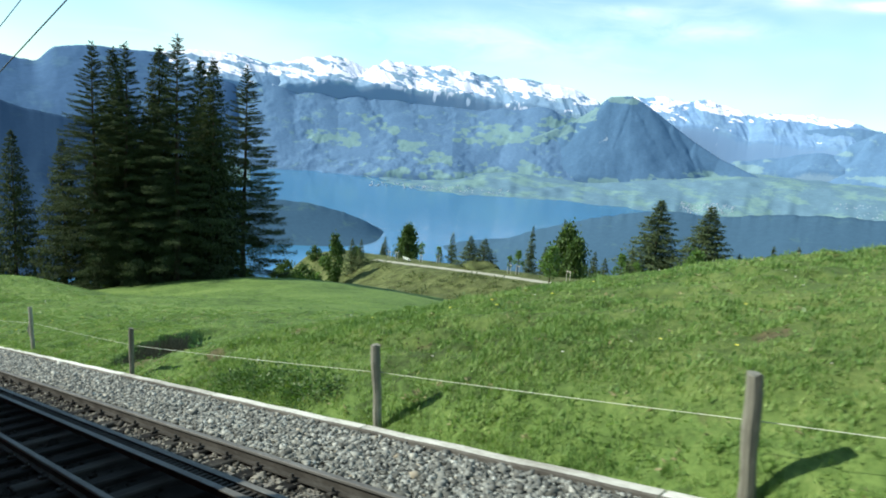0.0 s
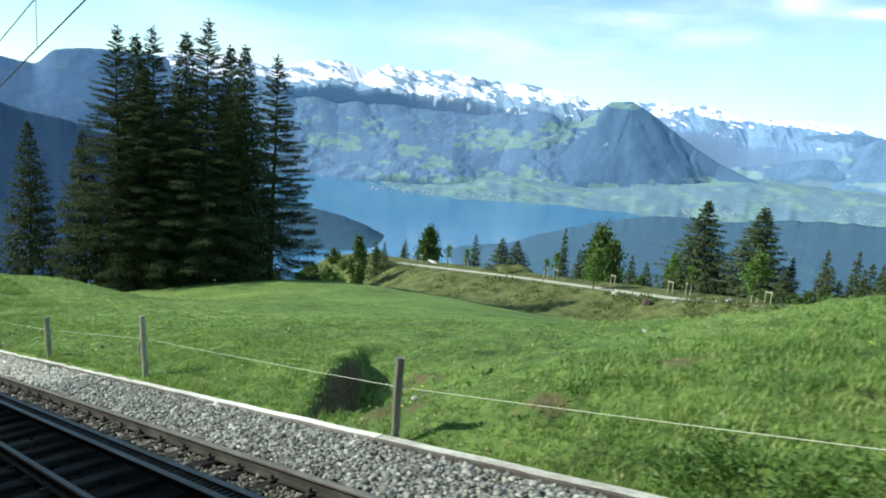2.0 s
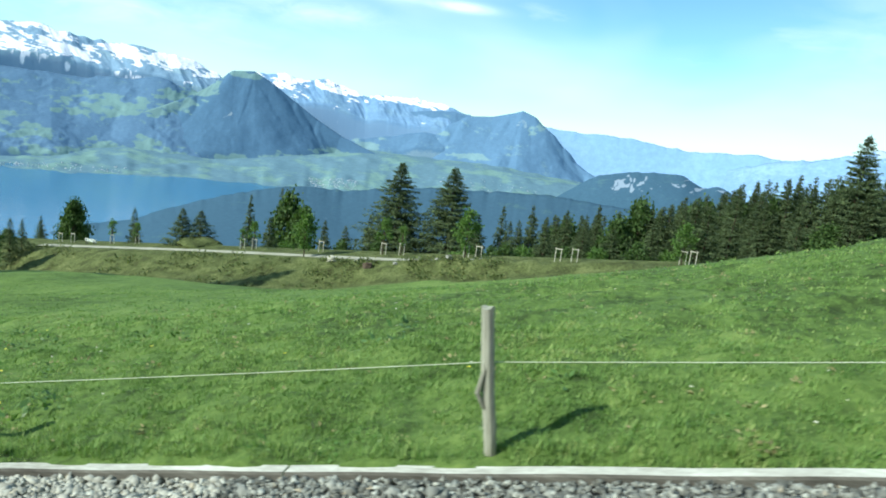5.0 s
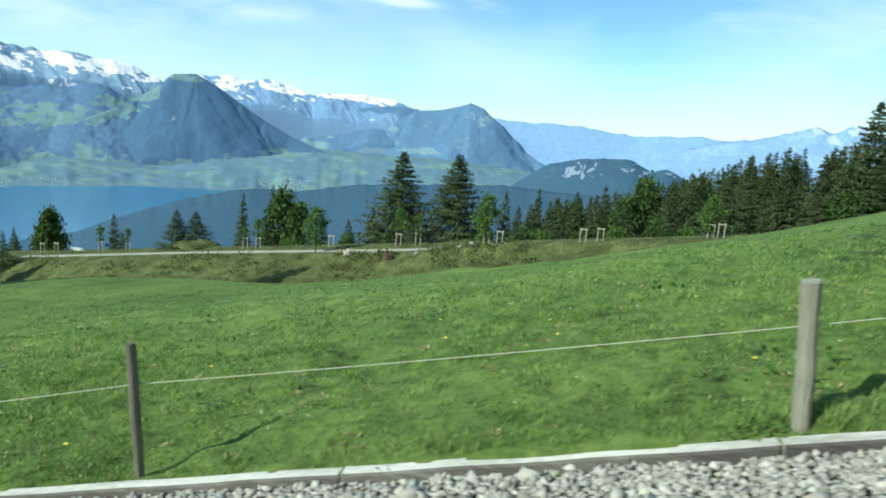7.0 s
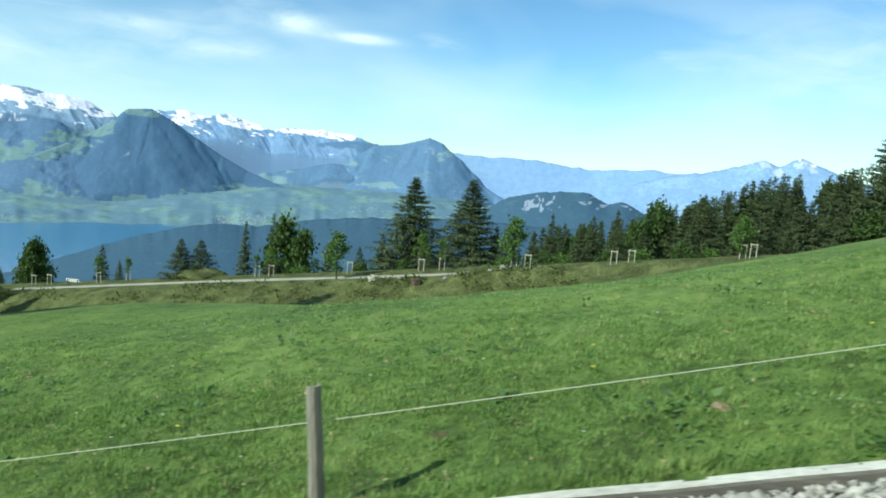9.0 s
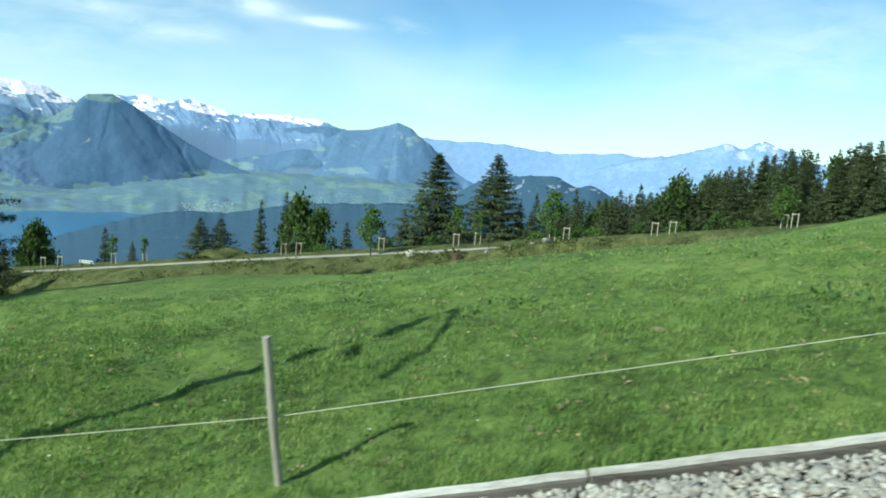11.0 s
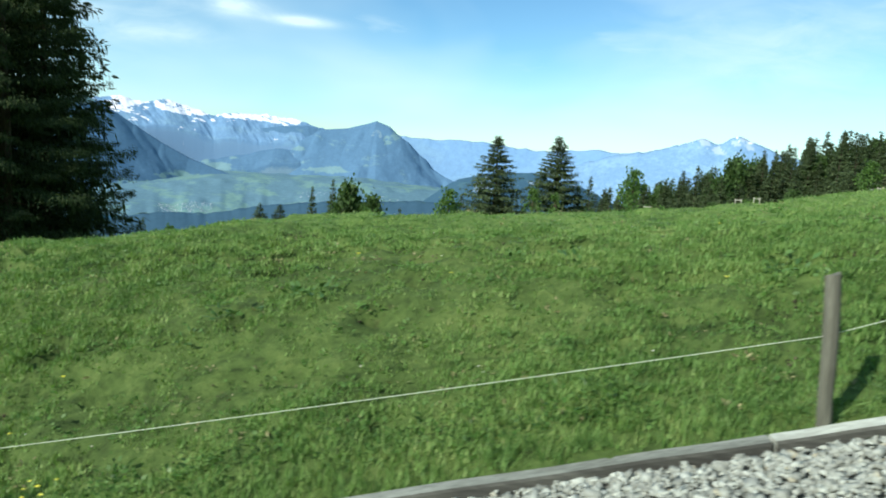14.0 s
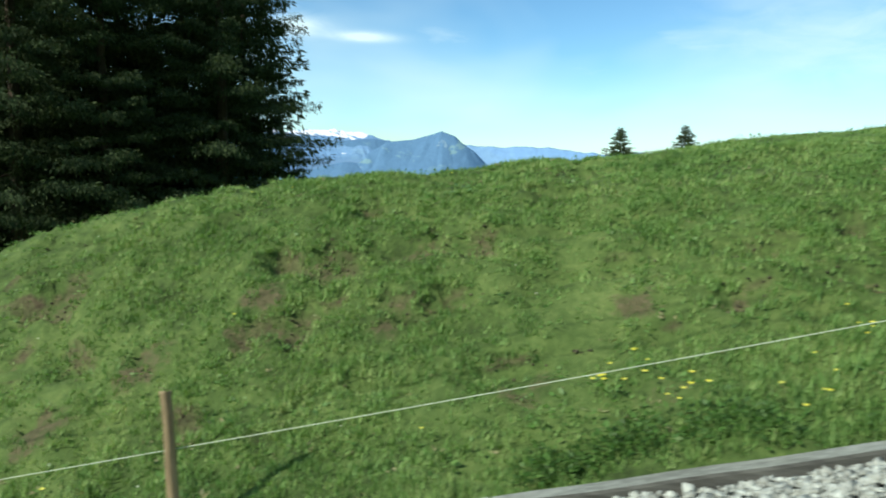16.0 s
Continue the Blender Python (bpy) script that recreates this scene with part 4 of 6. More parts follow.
def rail(x, parent):
    r = line("rail", x - 0.008, x + 0.008, -0.125, -0.03, RUST, parent=parent)
    line("rail_foot", x - 0.062, x + 0.062, -0.145, -0.122, RUST, parent=r)
    line("rail_head", x - 0.034, x + 0.034, -0.038, 0.0, RAIL_HEAD, parent=r, bevel=0.008, label="worn shiny running surface")
    return r


def small_mesh(name, mat, *blocks):
    bm = bmesh.new()
    for b in blocks:
        box(bm, *b)
    me = bpy.data.meshes.new(name)
    bm.to_mesh(me)
    bm.free()
    me.materials.append(mat)
    return me


TILT = math.degrees(math.atan(SLOPE))
RUNG = small_mesh("rack_rung", GREASED, (-0.055, 0.055, -0.02, 0.02, -0.02, 0.02, 0.004))
CLIP = small_mesh("rail_clip", RUST, (-0.05, 0.05, -0.035, 0.035, 0, 0.03, 0.006), (-0.016, 0.016, -0.016, 0.016, 0.03, 0.075, 0.004))
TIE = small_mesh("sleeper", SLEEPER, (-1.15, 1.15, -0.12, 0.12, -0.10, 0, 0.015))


def railway_track(xc, label, detailed):
    top = tagged(new("railway_track"), label, "railway track", "tracks side by side", "structure")
    for x in (xc - 0.75, xc + 0.75):
        rail(x, top)
    rack = line("rack_rail", xc - 0.075, xc - 0.058, -0.06, 0.055, GREASED, parent=top, label="greased steel ladder rack")
    line("rack_side", xc + 0.058, xc + 0.075, -0.06, 0.055, GREASED, parent=rack)
    line("rack_flange", xc + 0.058, xc + 0.125, 0.045, 0.058, RAIL_HEAD, parent=rack)
    line("rack_flange", xc - 0.125, xc - 0.058, 0.045, 0.058, RAIL_HEAD, parent=rack)
    if detailed:
        for i in range(290):
            y = -1 + 0.1 * i
            shared("rack_rung", RUNG, rack, pose(xc, y, SLOPE * y + 0.02, TILT))
        bm = bmesh.new()
        for i in range(460):
            y = 28.1 + 0.1 * i
            box(bm, xc - 0.055, xc + 0.055, y - 0.02, y + 0.02, 0.0, 0.04, 0, SLOPE)
        tagged(part("rack_rungs_beyond", bm, GREASED, rack), kind="stuff")
    for i in range(110 if detailed else 60):
        y = -4 + 0.65 * i
        shared("sleeper", TIE, top, pose(xc, y, SLOPE * y - 0.145, TILT))
        if detailed and i < 60:
            for x in (xc - 0.75, xc + 0.75):
                for s in (-0.09, 0.09):
                    shared("rail_clip", CLIP, top, pose(x + s, y, SLOPE * y - 0.14, TILT))
    return top


railway_track(2.78, "rack railway track with rusty rails on dark sleepers", True)
railway_track(-0.82, "rack railway track under the unseen shading coaches", False)


def scatter_stones(name, count, x0, x1, y0, y1, lift, size, mat, label, seed, heap=0.0):
    rng = np.random.default_rng(seed)
    x, y = rng.uniform(x0, x1, count), rng.uniform(y0, y1, count)
    z = SLOPE * y - 0.15 + lift + rng.uniform(-0.015, 0.02, count) + heap * step(x1 - 0.45, x1, x)
    base = np.array([(1, 0, 0), (-1, 0, 0), (0, 1, 0), (0, -1, 0), (0.3, 0.3, 0.9), (-0.1, 0, -0.9), (-0.45, -0.35, 0.95)])
    tris = np.array([(4, 0, 2), (4, 2, 6), (6, 2, 1), (6, 1, 3), (6, 3, 4), (4, 3, 0), (0, 5, 2), (2, 5, 1), (1, 5, 3), (3, 5, 0)])
    s = size * rng.lognormal(0, 0.35, (count, 1, 1))
    v = base[None] * rng.uniform(0.5, 1.4, (count, 7, 3)) * s * rng.uniform(0.6, 1.4, (count, 1, 3)) * np.array([1.05, 1.0, 0.72])
    a, b = rng.uniform(0, 6.28, count), rng.uniform(-0.6, 0.6, count)
    ca, sa, cb, sb = np.cos(a), np.sin(a), np.cos(b), np.sin(b)
    vx, vy, vz = v[..., 0], v[..., 1], v[..., 2]
    vy, vz = vy * cb[:, None] - vz * sb[:, None], vy * sb[:, None] + vz * cb[:, None]
    vx, vy = vx * ca[:, None] - vy * sa[:, None], vx * sa[:, None] + vy * ca[:, None]
    v = np.stack([vx + x[:, None], vy + y[:, None], vz + z[:, None]], 2)
    f = (tris[None] + 7 * np.arange(count)[:, None, None]).reshape(-1, 3)
    return tagged(new(name, mesh(name, v.reshape(-1, 3), f, mat)), label, "gravel", kind="stuff")


scatter_stones("ballast", 30000, 3.64, 4.6, -4, 17, 0.1, 0.024, STONES, "grey crushed-stone ballast beside the rail", 1, 0.0)
scatter_stones("ballast", 50000, 3.64, 4.6, 17, 62.5, 0.11, 0.026, PALE_STONES, "pale crushed-stone ballast beside the rail", 5, -0.03)
scatter_stones("ballast", 9500, 2.95, 3.46, -4, 40, -0.025, 0.023, DIRTY_STONES, "brown soiled ballast between rail and rack", 2)
# these stones share the bed's painted shade
scatter_stones("ballast", 5000, 0.6, 2.62, -2, 34, -0.055, 0.028, SHADED_BED, "ballast in the shaded track, shade put into its near-black colour", 3)

# kerb of old timbers
random.seed(4)
y = -8.0
while y < 68:
    length = random.choice([2.4, 3.0, 3.6, 4.2])
    bm = bmesh.new()
    wob = [random.uniform(-0.012, 0.012) for _ in range(8)]
    n = 10
    for i in range(n):
        a, b = y + 0.012 + (length - 0.024) * i / n, y + 0.012 + (length - 0.024) * (i + 1) / n
        d = 0.003 * math.sin(i * 1.7 + y)
        e = 0.003 * math.sin((i + 1) * 1.7 + y)
        vs = [bm.verts.new((KERB_X + dx + w, yy, SLOPE * yy + dz + w))
              for yy, w in ((a, d), (b, e)) for dx, dz in ((-0.035, -0.26), (-0.033, -0.01), (-0.02, 0.01), (0.088, 0.016), (0.102, 0.002), (0.105, -0.26))]
        for k in range(6):
            bm.faces.new((vs[k], vs[(k + 1) % 6], vs[6 + (k + 1) % 6], vs[6 + k]))
        if i in (0, n - 1):
            bm.faces.new(vs[:6][::-1] if i == 0 else vs[6:])
    bmesh.ops.remove_doubles(bm, verts=bm.verts, dist=0.0005)
    bmesh.ops.recalc_face_normals(bm, faces=bm.faces)
    bm.normal_update()
    # faces turned to the track take the darker side material
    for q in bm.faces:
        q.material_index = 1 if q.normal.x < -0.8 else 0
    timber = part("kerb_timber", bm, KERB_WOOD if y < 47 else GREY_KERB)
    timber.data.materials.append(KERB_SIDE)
    tagged(timber, "silvery weathered timber edging the ballast" if y < 47 else "dull grey weathered timber edging the ballast", "kerb", "timbers along the track")
    y += length


# fence
def fence_post(y, height, wire, lean_x, lean_y, radius, mat, label, broken=False, x=4.86):
    """A split post; returns the point where the wire is tied."""
    base = Vector((x, y, SLOPE * y - 0.25))
    tip = Vector((x + lean_x, y + lean_y, SLOPE * y - 0.07 + height))
    thing = tagged(new("fence_post"), label, "fence post", "posts of the meadow fence")
    rng = random.Random(int(y * 10))
    bm = bmesh.new()
    pts = [base.lerp(tip, k / 6) + Vector((rng.uniform(-0.006, 0.006), rng.uniform(-0.006, 0.006), 0)) for k in range(7)]
    rod(bm, pts, [radius * rng.uniform(0.92, 1.08) for _ in range(7)], 9)
    for v in bm.verts:
        if v.co.z > tip.z - 0.02:
            v.co.z += rng.uniform(-0.02, 0.012)
    part("shaft", bm, mat, thing)
    tie = base.lerp(tip, (wire + 0.18) / (height + 0.18)) + Vector((radius + 0.012, 0, 0))
    bm = bmesh.new()
    rod(bm, [tie - Vector((0.03, 0, 0)), tie + Vector((0.012, 0, 0))], 0.011, 6)
    rod(bm, [tie + Vector((0.008, -0.02, 0.01)), tie + Vector((0.008, 0.02, -0.008))], 0.008, 6)
    part("insulator", bm, DARK_METAL, thing, "small black wire insulator")
    if broken:
        bm = bmesh.new()
        side = base.lerp(tip, 0.45) + Vector((-radius, 0.03, 0))
        rod(bm, [side, side + Vector((-0.02, 0.06, 0.12)), side + Vector((0, 0.035, 0.3)), side + Vector((0.01, 0.05, 0.36))], [0.012, 0.02, 0.016, 0.006], 6)
        part("splinter", bm, mat, thing, "splintered strip of wood")
    return tie


ties = []
OLD, FRESH = "grey weathered round fence post behind the kerb", "fresh brown round fence post behind the kerb"
for y, h, wire, lx, ly, r, m, text, broken in [
        (-9.5, 1.0, 0.65, 0, 0.1, 0.06, POST_WOOD, OLD, False), (-3.16, 1.02, 0.65, 0, 0.12, 0.062, POST_WOOD, OLD, False), (0.94, 0.99, 0.65, 0, 0.17, 0.055, POST_WOOD, OLD, False),
        (8.1, 0.98, 0.62, 0, 0.0, 0.046, POST_WOOD, "thin grey leaning fence post behind the kerb", False), (15.02, 1.22, 0.78, 0, 0.22, 0.05, POST_WOOD, "split grey fence post with a splintered side", True),
        (20.6, 1.10, 0.77, 0, 0.13, 0.062, POST_WOOD, OLD, False), (25.65, 1.21, 0.83, 0, 0.1, 0.042, BROWN_WOOD, "dark weathered round fence post behind the kerb", False), (31.7, 1.02, 0.72, 0, 0.1, 0.06, POST_WOOD, OLD, False),
        (39.87, 1.27, 0.62, 0, 0.18, 0.033, POST_WOOD, OLD, False), (47.4, 1.13, 0.68, 0, 0.1, 0.05, BROWN_WOOD, OLD, False), (54.2, 1.16, 0.82, 0, 0.16, 0.045, BROWN_WOOD, "dark brown round fence post behind the kerb", False),
        (60.44, 1.25, 0.76, 0, 0.06, 0.045, NEW_WOOD, FRESH, False), (66.8, 1.1, 0.75, 0, 0.06, 0.05, POST_WOOD, OLD, False)]:
    ties.append(fence_post(y, h, wire, lx, ly, r, m, text, broken, {8.1: 4.8, 39.87: 5.1, 47.4: 4.77, 15.02: 4.92, 25.65: 4.92}.get(y, 4.86)))
MAST_Y = 44.5
ties.insert(9, Vector((5.12, MAST_Y, SLOPE * MAST_Y + 0.85)))
wires = tagged(new("fence_wire"), "single pale electric fence wire tied to the posts", "fence wire")
for a, b in zip(ties, ties[1:]):
    n = 10
    sag = 0.012 * (b - a).length / 6
    bm = bmesh.new()
    rod(bm, [a.lerp(b, k / n) - Vector((0, 0, sag * 4 * (k / n) * (1 - k / n))) for k in range(n + 1)], 0.0032, 5)
    part("span", bm, WIRE, wires)


# catenary mast and wires
def catenary_mast(x, y):
    base = SLOPE * y + 0.05
    top = tagged(new("catenary_mast"), "grey steel catenary mast with a concrete foot and bracket arm", "mast")
    for piece, a, b, c, d in (("flange", -0.08, -0.066, -0.08, 0.08), ("flange", 0.066, 0.08, -0.08, 0.08), ("web", -0.066, 0.066, -0.007, 0.007)):
        bm = bmesh.new()
        for v in box(bm, x + a, x + b, y + c, y + d, base - 0.1, base + 6.75):
            v.co.y += 0.03 * (v.co.z - base)
        part(piece, bm, GALVANISED, top)
    bm = bmesh.new()
    box(bm, x - 0.15, x + 0.14, y - 0.15, y + 0.17, base - 0.7, base - 0.02, 0.04)
    part("foot", bm, CONCRETE, top, "rough concrete foot")
    bm = bmesh.new()
    y += 0.17
    rod(bm, [(x, y, base + 6.4), (x - 0.1, y, base + 6.7), (x - 0.5, y, base + 6.82), (x - 1.2, y, base + 6.65), (x - 2.7, y, base + 6.1)], 0.05, 8)
    part("bracket_arm", bm, GALVANISED, top)
    bm = bmesh.new()
    rod(bm, [(x, y, base + 5.4), (3.0, y, base + 5.3)], 0.014, 8)
    part("steady_arm", bm, GALVANISED, top)
    bm = bmesh.new()
    rod(bm, [(x, y, base + 5.9), (x - 1.2, y, base + 6.6)], 0.012, 6)
    part("tie_rod", bm, DARK_METAL, top)
    for dz, xx in ((5.38, 4.6),):
        bm = bmesh.new()
        for k in range(5):
            rod(bm, [(xx - 0.06 * k, y, base + dz - 0.003 * k), (xx - 0.06 * k - 0.03, y, base + dz)], 0.07, 10)
        part("insulator", bm, PORCELAIN, top, "ribbed brown insulator")
    y -= 0.13
    bm = bmesh.new()
    box(bm, x - 0.088, x - 0.081, y - 0.05, y + 0.05, base + 2.18, base + 2.31)
    part("number_plate", bm, PLATE, top, "small blank white plate")
    for dz, tilt in ((0.35, 0.3), (0.88, -0.5), (1.12, 0.6)):
        bm = bmesh.new()
        rod(bm, [(x - 0.1, y - 0.035, base + dz - 0.015), (x - 0.102, y, base + dz + 0.015 * tilt + 0.015), (x - 0.098, y + 0.035, base + dz - 0.015 * tilt)], 0.007, 6)
        part("wire_hook", bm, DARK_METAL, top, "black bent wire hook")
    for dz in (1.55,):
        bm = bmesh.new()
        box(bm, x - 0.086, x + 0.086, y - 0.085, y + 0.085, base + dz, base + dz + 0.04)
        part("band", bm, GALVANISED, top, "clamped steel band")
    return top


catenary_mast(5.2, MAST_Y - 0.1)

for name, h, r, text in (("contact_wire", 5.1, 0.009, "dark overhead contact wire above the track"), ("carrier_wire", 5.72, 0.007, "dark overhead carrier wire with droppers")):
    bm = bmesh.new()
    rod(bm, [(2.78, yy, SLOPE * yy + h + 0.035 * (15 - min(yy, 17))) for yy in range(-40, 100, 3)], r, 6)
    w = tagged(part(name, bm, COPPER), text, "overhead wire")
    if name == "carrier_wire":
        for yy in (-7, 1, 13.2, 21, 29, 37, 45, 53):
            bm = bmesh.new()
            up = 0.035 * (15 - min(yy, 17))
            rod(bm, [(2.78, yy, SLOPE * yy + 5.1 + up), (2.78, yy, SLOPE * yy + 5.72 + up)], 0.005, 5)
            part("dropper", bm, COPPER, w)


# unseen standing coaches, added only to cast the train's shade on the track
def coach(y0, y1):
    top = tagged(new("shading_coach"), "unseen red rack-railway coach with dark windows, added to shade the track", "railway coach", "coaches of the train")
    bm = bmesh.new()
    box(bm, -2.05, -0.24, y0, y1, 0.45, 3.6, 0.08, SLOPE)
    part("body", bm, PAINT_RED, top)
    # roof made tall so that the shadow reaches the rack
    bm = bmesh.new()
    box(bm, -1.98, -0.3, y0 + 0.05, y1 - 0.05, 3.61, 4.4, 0.1, SLOPE)
    part("roof", bm, ROOF_GREY, top)
    bm = bmesh.new()
    box(bm, -1.95, -0.56, y0 + 0.6, y1 - 0.6, 0.16, 0.44, 0.02, SLOPE)
    part("underframe", bm, DARK_METAL, top)
    n = int((y1 - y0) / 1.7)
    for i in range(n):
        a = y0 + 0.5 + i * (y1 - y0 - 1.0) / n
        bm = bmesh.new()
        box(bm, -0.255, -0.225, a, a + 1.3, 1.5, 2.6, 0.01, SLOPE)
        part("window", bm, GLASS, top)
    for yy in (y0 + 2, y0 + 4, y1 - 4, y1 - 2):
        for xx in (-1.57, -0.07):
            bm = bmesh.new()
            z = SLOPE * yy
            rod(bm, [(xx - 0.05, yy, z + 0.325), (xx + 0.05, yy, z + 0.325)], 0.325, 20)
            part("wheel", bm, RUST, top)
    return top


coach(-14.0, 3.5)
coach(4.0, 21.5)
coach(22.0, 39.5)


# trees
def loose(name, verts, tris, mat, parent=None, label="", kind=""):
    ob = new(name, mesh(name, verts, tris, mat))
    ob.parent = parent
    return tagged(ob, label, kind=kind)


def kites(origin, way, side, length, width):
    """Flat pointed sprays: four corners and two triangles each."""
    mid = origin + way * (length * 0.45)[:, None]
    v = np.stack([origin, mid + side * (width * 0.5)[:, None], origin + way * length[:, None], mid - side * (width * 0.5)[:, None]], 1)
    f = np.array([(0, 1, 2), (0, 2, 3)])[None] + 4 * np.arange(len(origin))[:, None, None]
    return v.reshape(-1, 3), f.reshape(-1, 3)


def unit(v):
    return v / np.maximum(np.linalg.norm(v, axis=1, keepdims=True), 1e-9)


def spruce_meshes(height, spread, seed, whorls, limbs, sprays, bare=0.06, ragged=0.25, droop=0.5, leaf=1.0, mat=NEEDLES, taper=0.8):
    """A spruce: tapered trunk with dead stubs, and limbs that sag and carry hanging sprays."""
    rng = np.random.default_rng(seed)
    bm = bmesh.new()
    pts = [(0.04 * height * 0.1 * math.sin(k * 1.1 + seed), 0.03 * height * 0.1 * math.cos(k * 0.9 + seed), height * k / 8 - (0.4 if k == 0 else 0)) for k in range(9)]
    rod(bm, pts, [max(0.012, height * 0.0135 * (1 - k / 8.3)) for k in range(9)], 8)
    for k in range(14):
        a, z = rng.uniform(0, 6.28), height * rng.uniform(0.04, 0.3)
        rod(bm, [(0, 0, z), (math.cos(a) * height * 0.06, math.sin(a) * height * 0.06, z - height * 0.01)], [height * 0.0022, height * 0.0008], 5)
    trunk = bpy.data.meshes.new("trunk")
    bm.to_mesh(trunk)
    bm.free()
    trunk.materials.append(BARK)
    o, w, s, ln, wd = [], [], [], [], []
    for i in range(whorls):
        f = bare + (1 - bare) * (max(i + rng.uniform(-0.3, 0.3), 0) / whorls) ** 0.75
        reach = spread * ((1 - min(f, 0.99)) ** taper) * min(1.0, 0.78 + 1.6 * f) + 0.006 * height
        for j in range(limbs):
            if rng.random() < 0.1:
                continue
            a = 6.28 * (j + rng.uniform(-0.4, 0.4)) / limbs + i * 2.4
            fj = min(max(f + rng.uniform(-1.0, 1.0) / whorls, 0.01), 0.985)
            r = reach * rng.uniform(1 - ragged * 1.5, 1 + ragged * 0.5)
            d = np.array([math.cos(a), math.sin(a), 0.0])
            across = np.array([-math.sin(a), math.cos(a), 0.0])
            n = max(8, int(sprays * (0.3 + 0.7 * (1 - f))))
            u = rng.uniform(0.02, 1, n) ** 0.6
            sag = droop * (1 - f * 1.5)
            off = rng.normal(0, 0.13, n) * r * (0.2 + 1.6 * u * (1.12 - u))
            z = height * fj + r * (0.12 * u - sag * u + 0.38 * max(sag, 0) * u ** 3) - np.abs(off) * 0.25 + rng.normal(0, 0.02, n) * r
            p = d[None] * (r * u)[:, None] + across[None] * off[:, None]
            p[:, 2] = z
            # flat sprays spread along the limb, others hang from it as a fringe
            fringe = rng.random(n) < (0.5 if f < 0.75 else 0.15)
            fall = np.where(fringe, rng.uniform(1.2, 3.0, n), rng.uniform(-0.15, 0.45, n))
            g = unit(d[None] * rng.uniform(0.25, 1.0, n)[:, None] + across[None] * (np.sign(off) * rng.uniform(0.0, 0.9, n))[:, None] + np.stack([0 * u, 0 * u, -fall], 1))
            o.append(p)
            w.append(g)
            s.append(unit(np.cross(g, rng.normal(0, 0.5, (n, 3)) + np.where(fringe[:, None], d[None], np.array([[0, 0, 1.0]])))))
            size = (0.18 + 0.39 * (1 - f) ** 0.6) * leaf * rng.uniform(0.6, 1.35, n)
            ln.append(size)
            wd.append(size * np.where(fringe, 0.26, 0.36))
    # leader
    n = 26
    z = height * rng.uniform(0.93, 1.0, n)
    a = rng.uniform(0, 6.28, n)
    o.append(np.stack([0 * z, 0 * z, z], 1))
    g = unit(np.stack([np.cos(a), np.sin(a), rng.uniform(-0.1, 1.3, n)], 1))
    w.append(g)
    s.append(unit(np.cross(g, rng.normal(0, 1, (n, 3)))))
    ln.append(rng.uniform(0.16, 0.34, n) * spread / 4)
    wd.append(ln[-1] * 0.35)
    v, t = kites(np.concatenate(o), np.concatenate(w), np.concatenate(s), np.concatenate(ln), np.concatenate(wd))
    return trunk, mesh("crown", v, t, mat)


def tree(name, meshes, x, y, scale, turn, label, category, group, z=None, wide=1.0, sink=0.15):
    top = tagged(new(name), label, category, group)
    for part_name, me in zip(("trunk", "crown"), meshes):
        shared(part_name, me, top)
    top.matrix_basis = pose(x, y, (on_ground(x, y) if z is None else z) - sink, 0, 0, turn) @ Matrix.Diagonal((scale * wide, scale * wide, scale, 1))
    return top


TALL = [spruce_meshes(26, 6.4, 1, 80, 8, 52, 0.05, 0.26, 0.36, 1.2), spruce_meshes(26, 5.8, 2, 80, 8, 50, 0.07, 0.3, 0.36, 1.2), spruce_meshes(26, 6.8, 3, 76, 8, 52, 0.03, 0.24, 0.42, 1.25)]
NEAR = spruce_meshes(26, 6.7, 4, 52, 8, 720, 0.06, 0.24, 0.4, 0.38)
MIDDLE = [spruce_meshes(14, 4.3, 11, 58, 9, 90, 0.0, 0.36, 0.36, 0.7, PALE_NEEDLES, 0.92), spruce_meshes(14, 4.1, 12, 58, 9, 90, 0.0, 0.28, 0.32, 0.7, PALE_NEEDLES, 0.92)]
SMALL = [spruce_meshes(12, 2.9, 21, 28, 8, 34, 0.0, 0.3, 0.4, 0.95, PALE_NEEDLES, 1.12), spruce_meshes(12, 3.3, 22, 28, 8, 34, 0.0, 0.3, 0.36, 0.95, PALE_NEEDLES, 1.12), spruce_meshes(12, 2.6, 23, 30, 8, 32, 0.0, 0.35, 0.4, 0.95, PALE_NEEDLES, 1.12), spruce_meshes(12, 3.1, 24, 28, 8, 32, 0.0, 0.34, 0.4, 0.95, PALE_NEEDLES, 1.12)]

# the stand of tall spruces: place, height of the top above the line's datum
for i, (x, y, top_z, kind, wide) in enumerate([
        (28.9, 81.5, 6.7, 3, 1.0), (34.2, 90.1, 6.8, 1, 0.9), (31.5, 78.8, 7.0, 3, 0.92), (37.7, 84.2, 7.4, 1, 1.0), (35.9, 75.1, 8.3, 3, 1.0), (41.2, 80.2, 6.3, 1, 0.95),
        (40.7, 75.9, 6.3, 1, 0.9), (48.2, 81.4, 5.9, 3, 1.05), (33.0, 84.5, 3.0, 2, 1.0), (26.8, 86.0, -4.5, 0, 1.0), (39.0, 89.0, 1.5, 0, 1.0), (43.5, 84.5, 0.5, 2, 0.9),
        (5.8, 84.5, 1.5, 1, 0.8), (23.0, 92.0, -4.0, 2, 0.8), (46.5, 88.0, -2.0, 2, 0.9)]):
    z = on_ground(x, y) - 0.4
    tree("spruce", NEAR if kind == 3 else TALL[kind], x, y, (top_z - z) / 26, 57 * i, "tall dark green spruce in a dense stand at the meadow's end", "spruce tree", "stand of tall spruces", z, wide, 0.0)

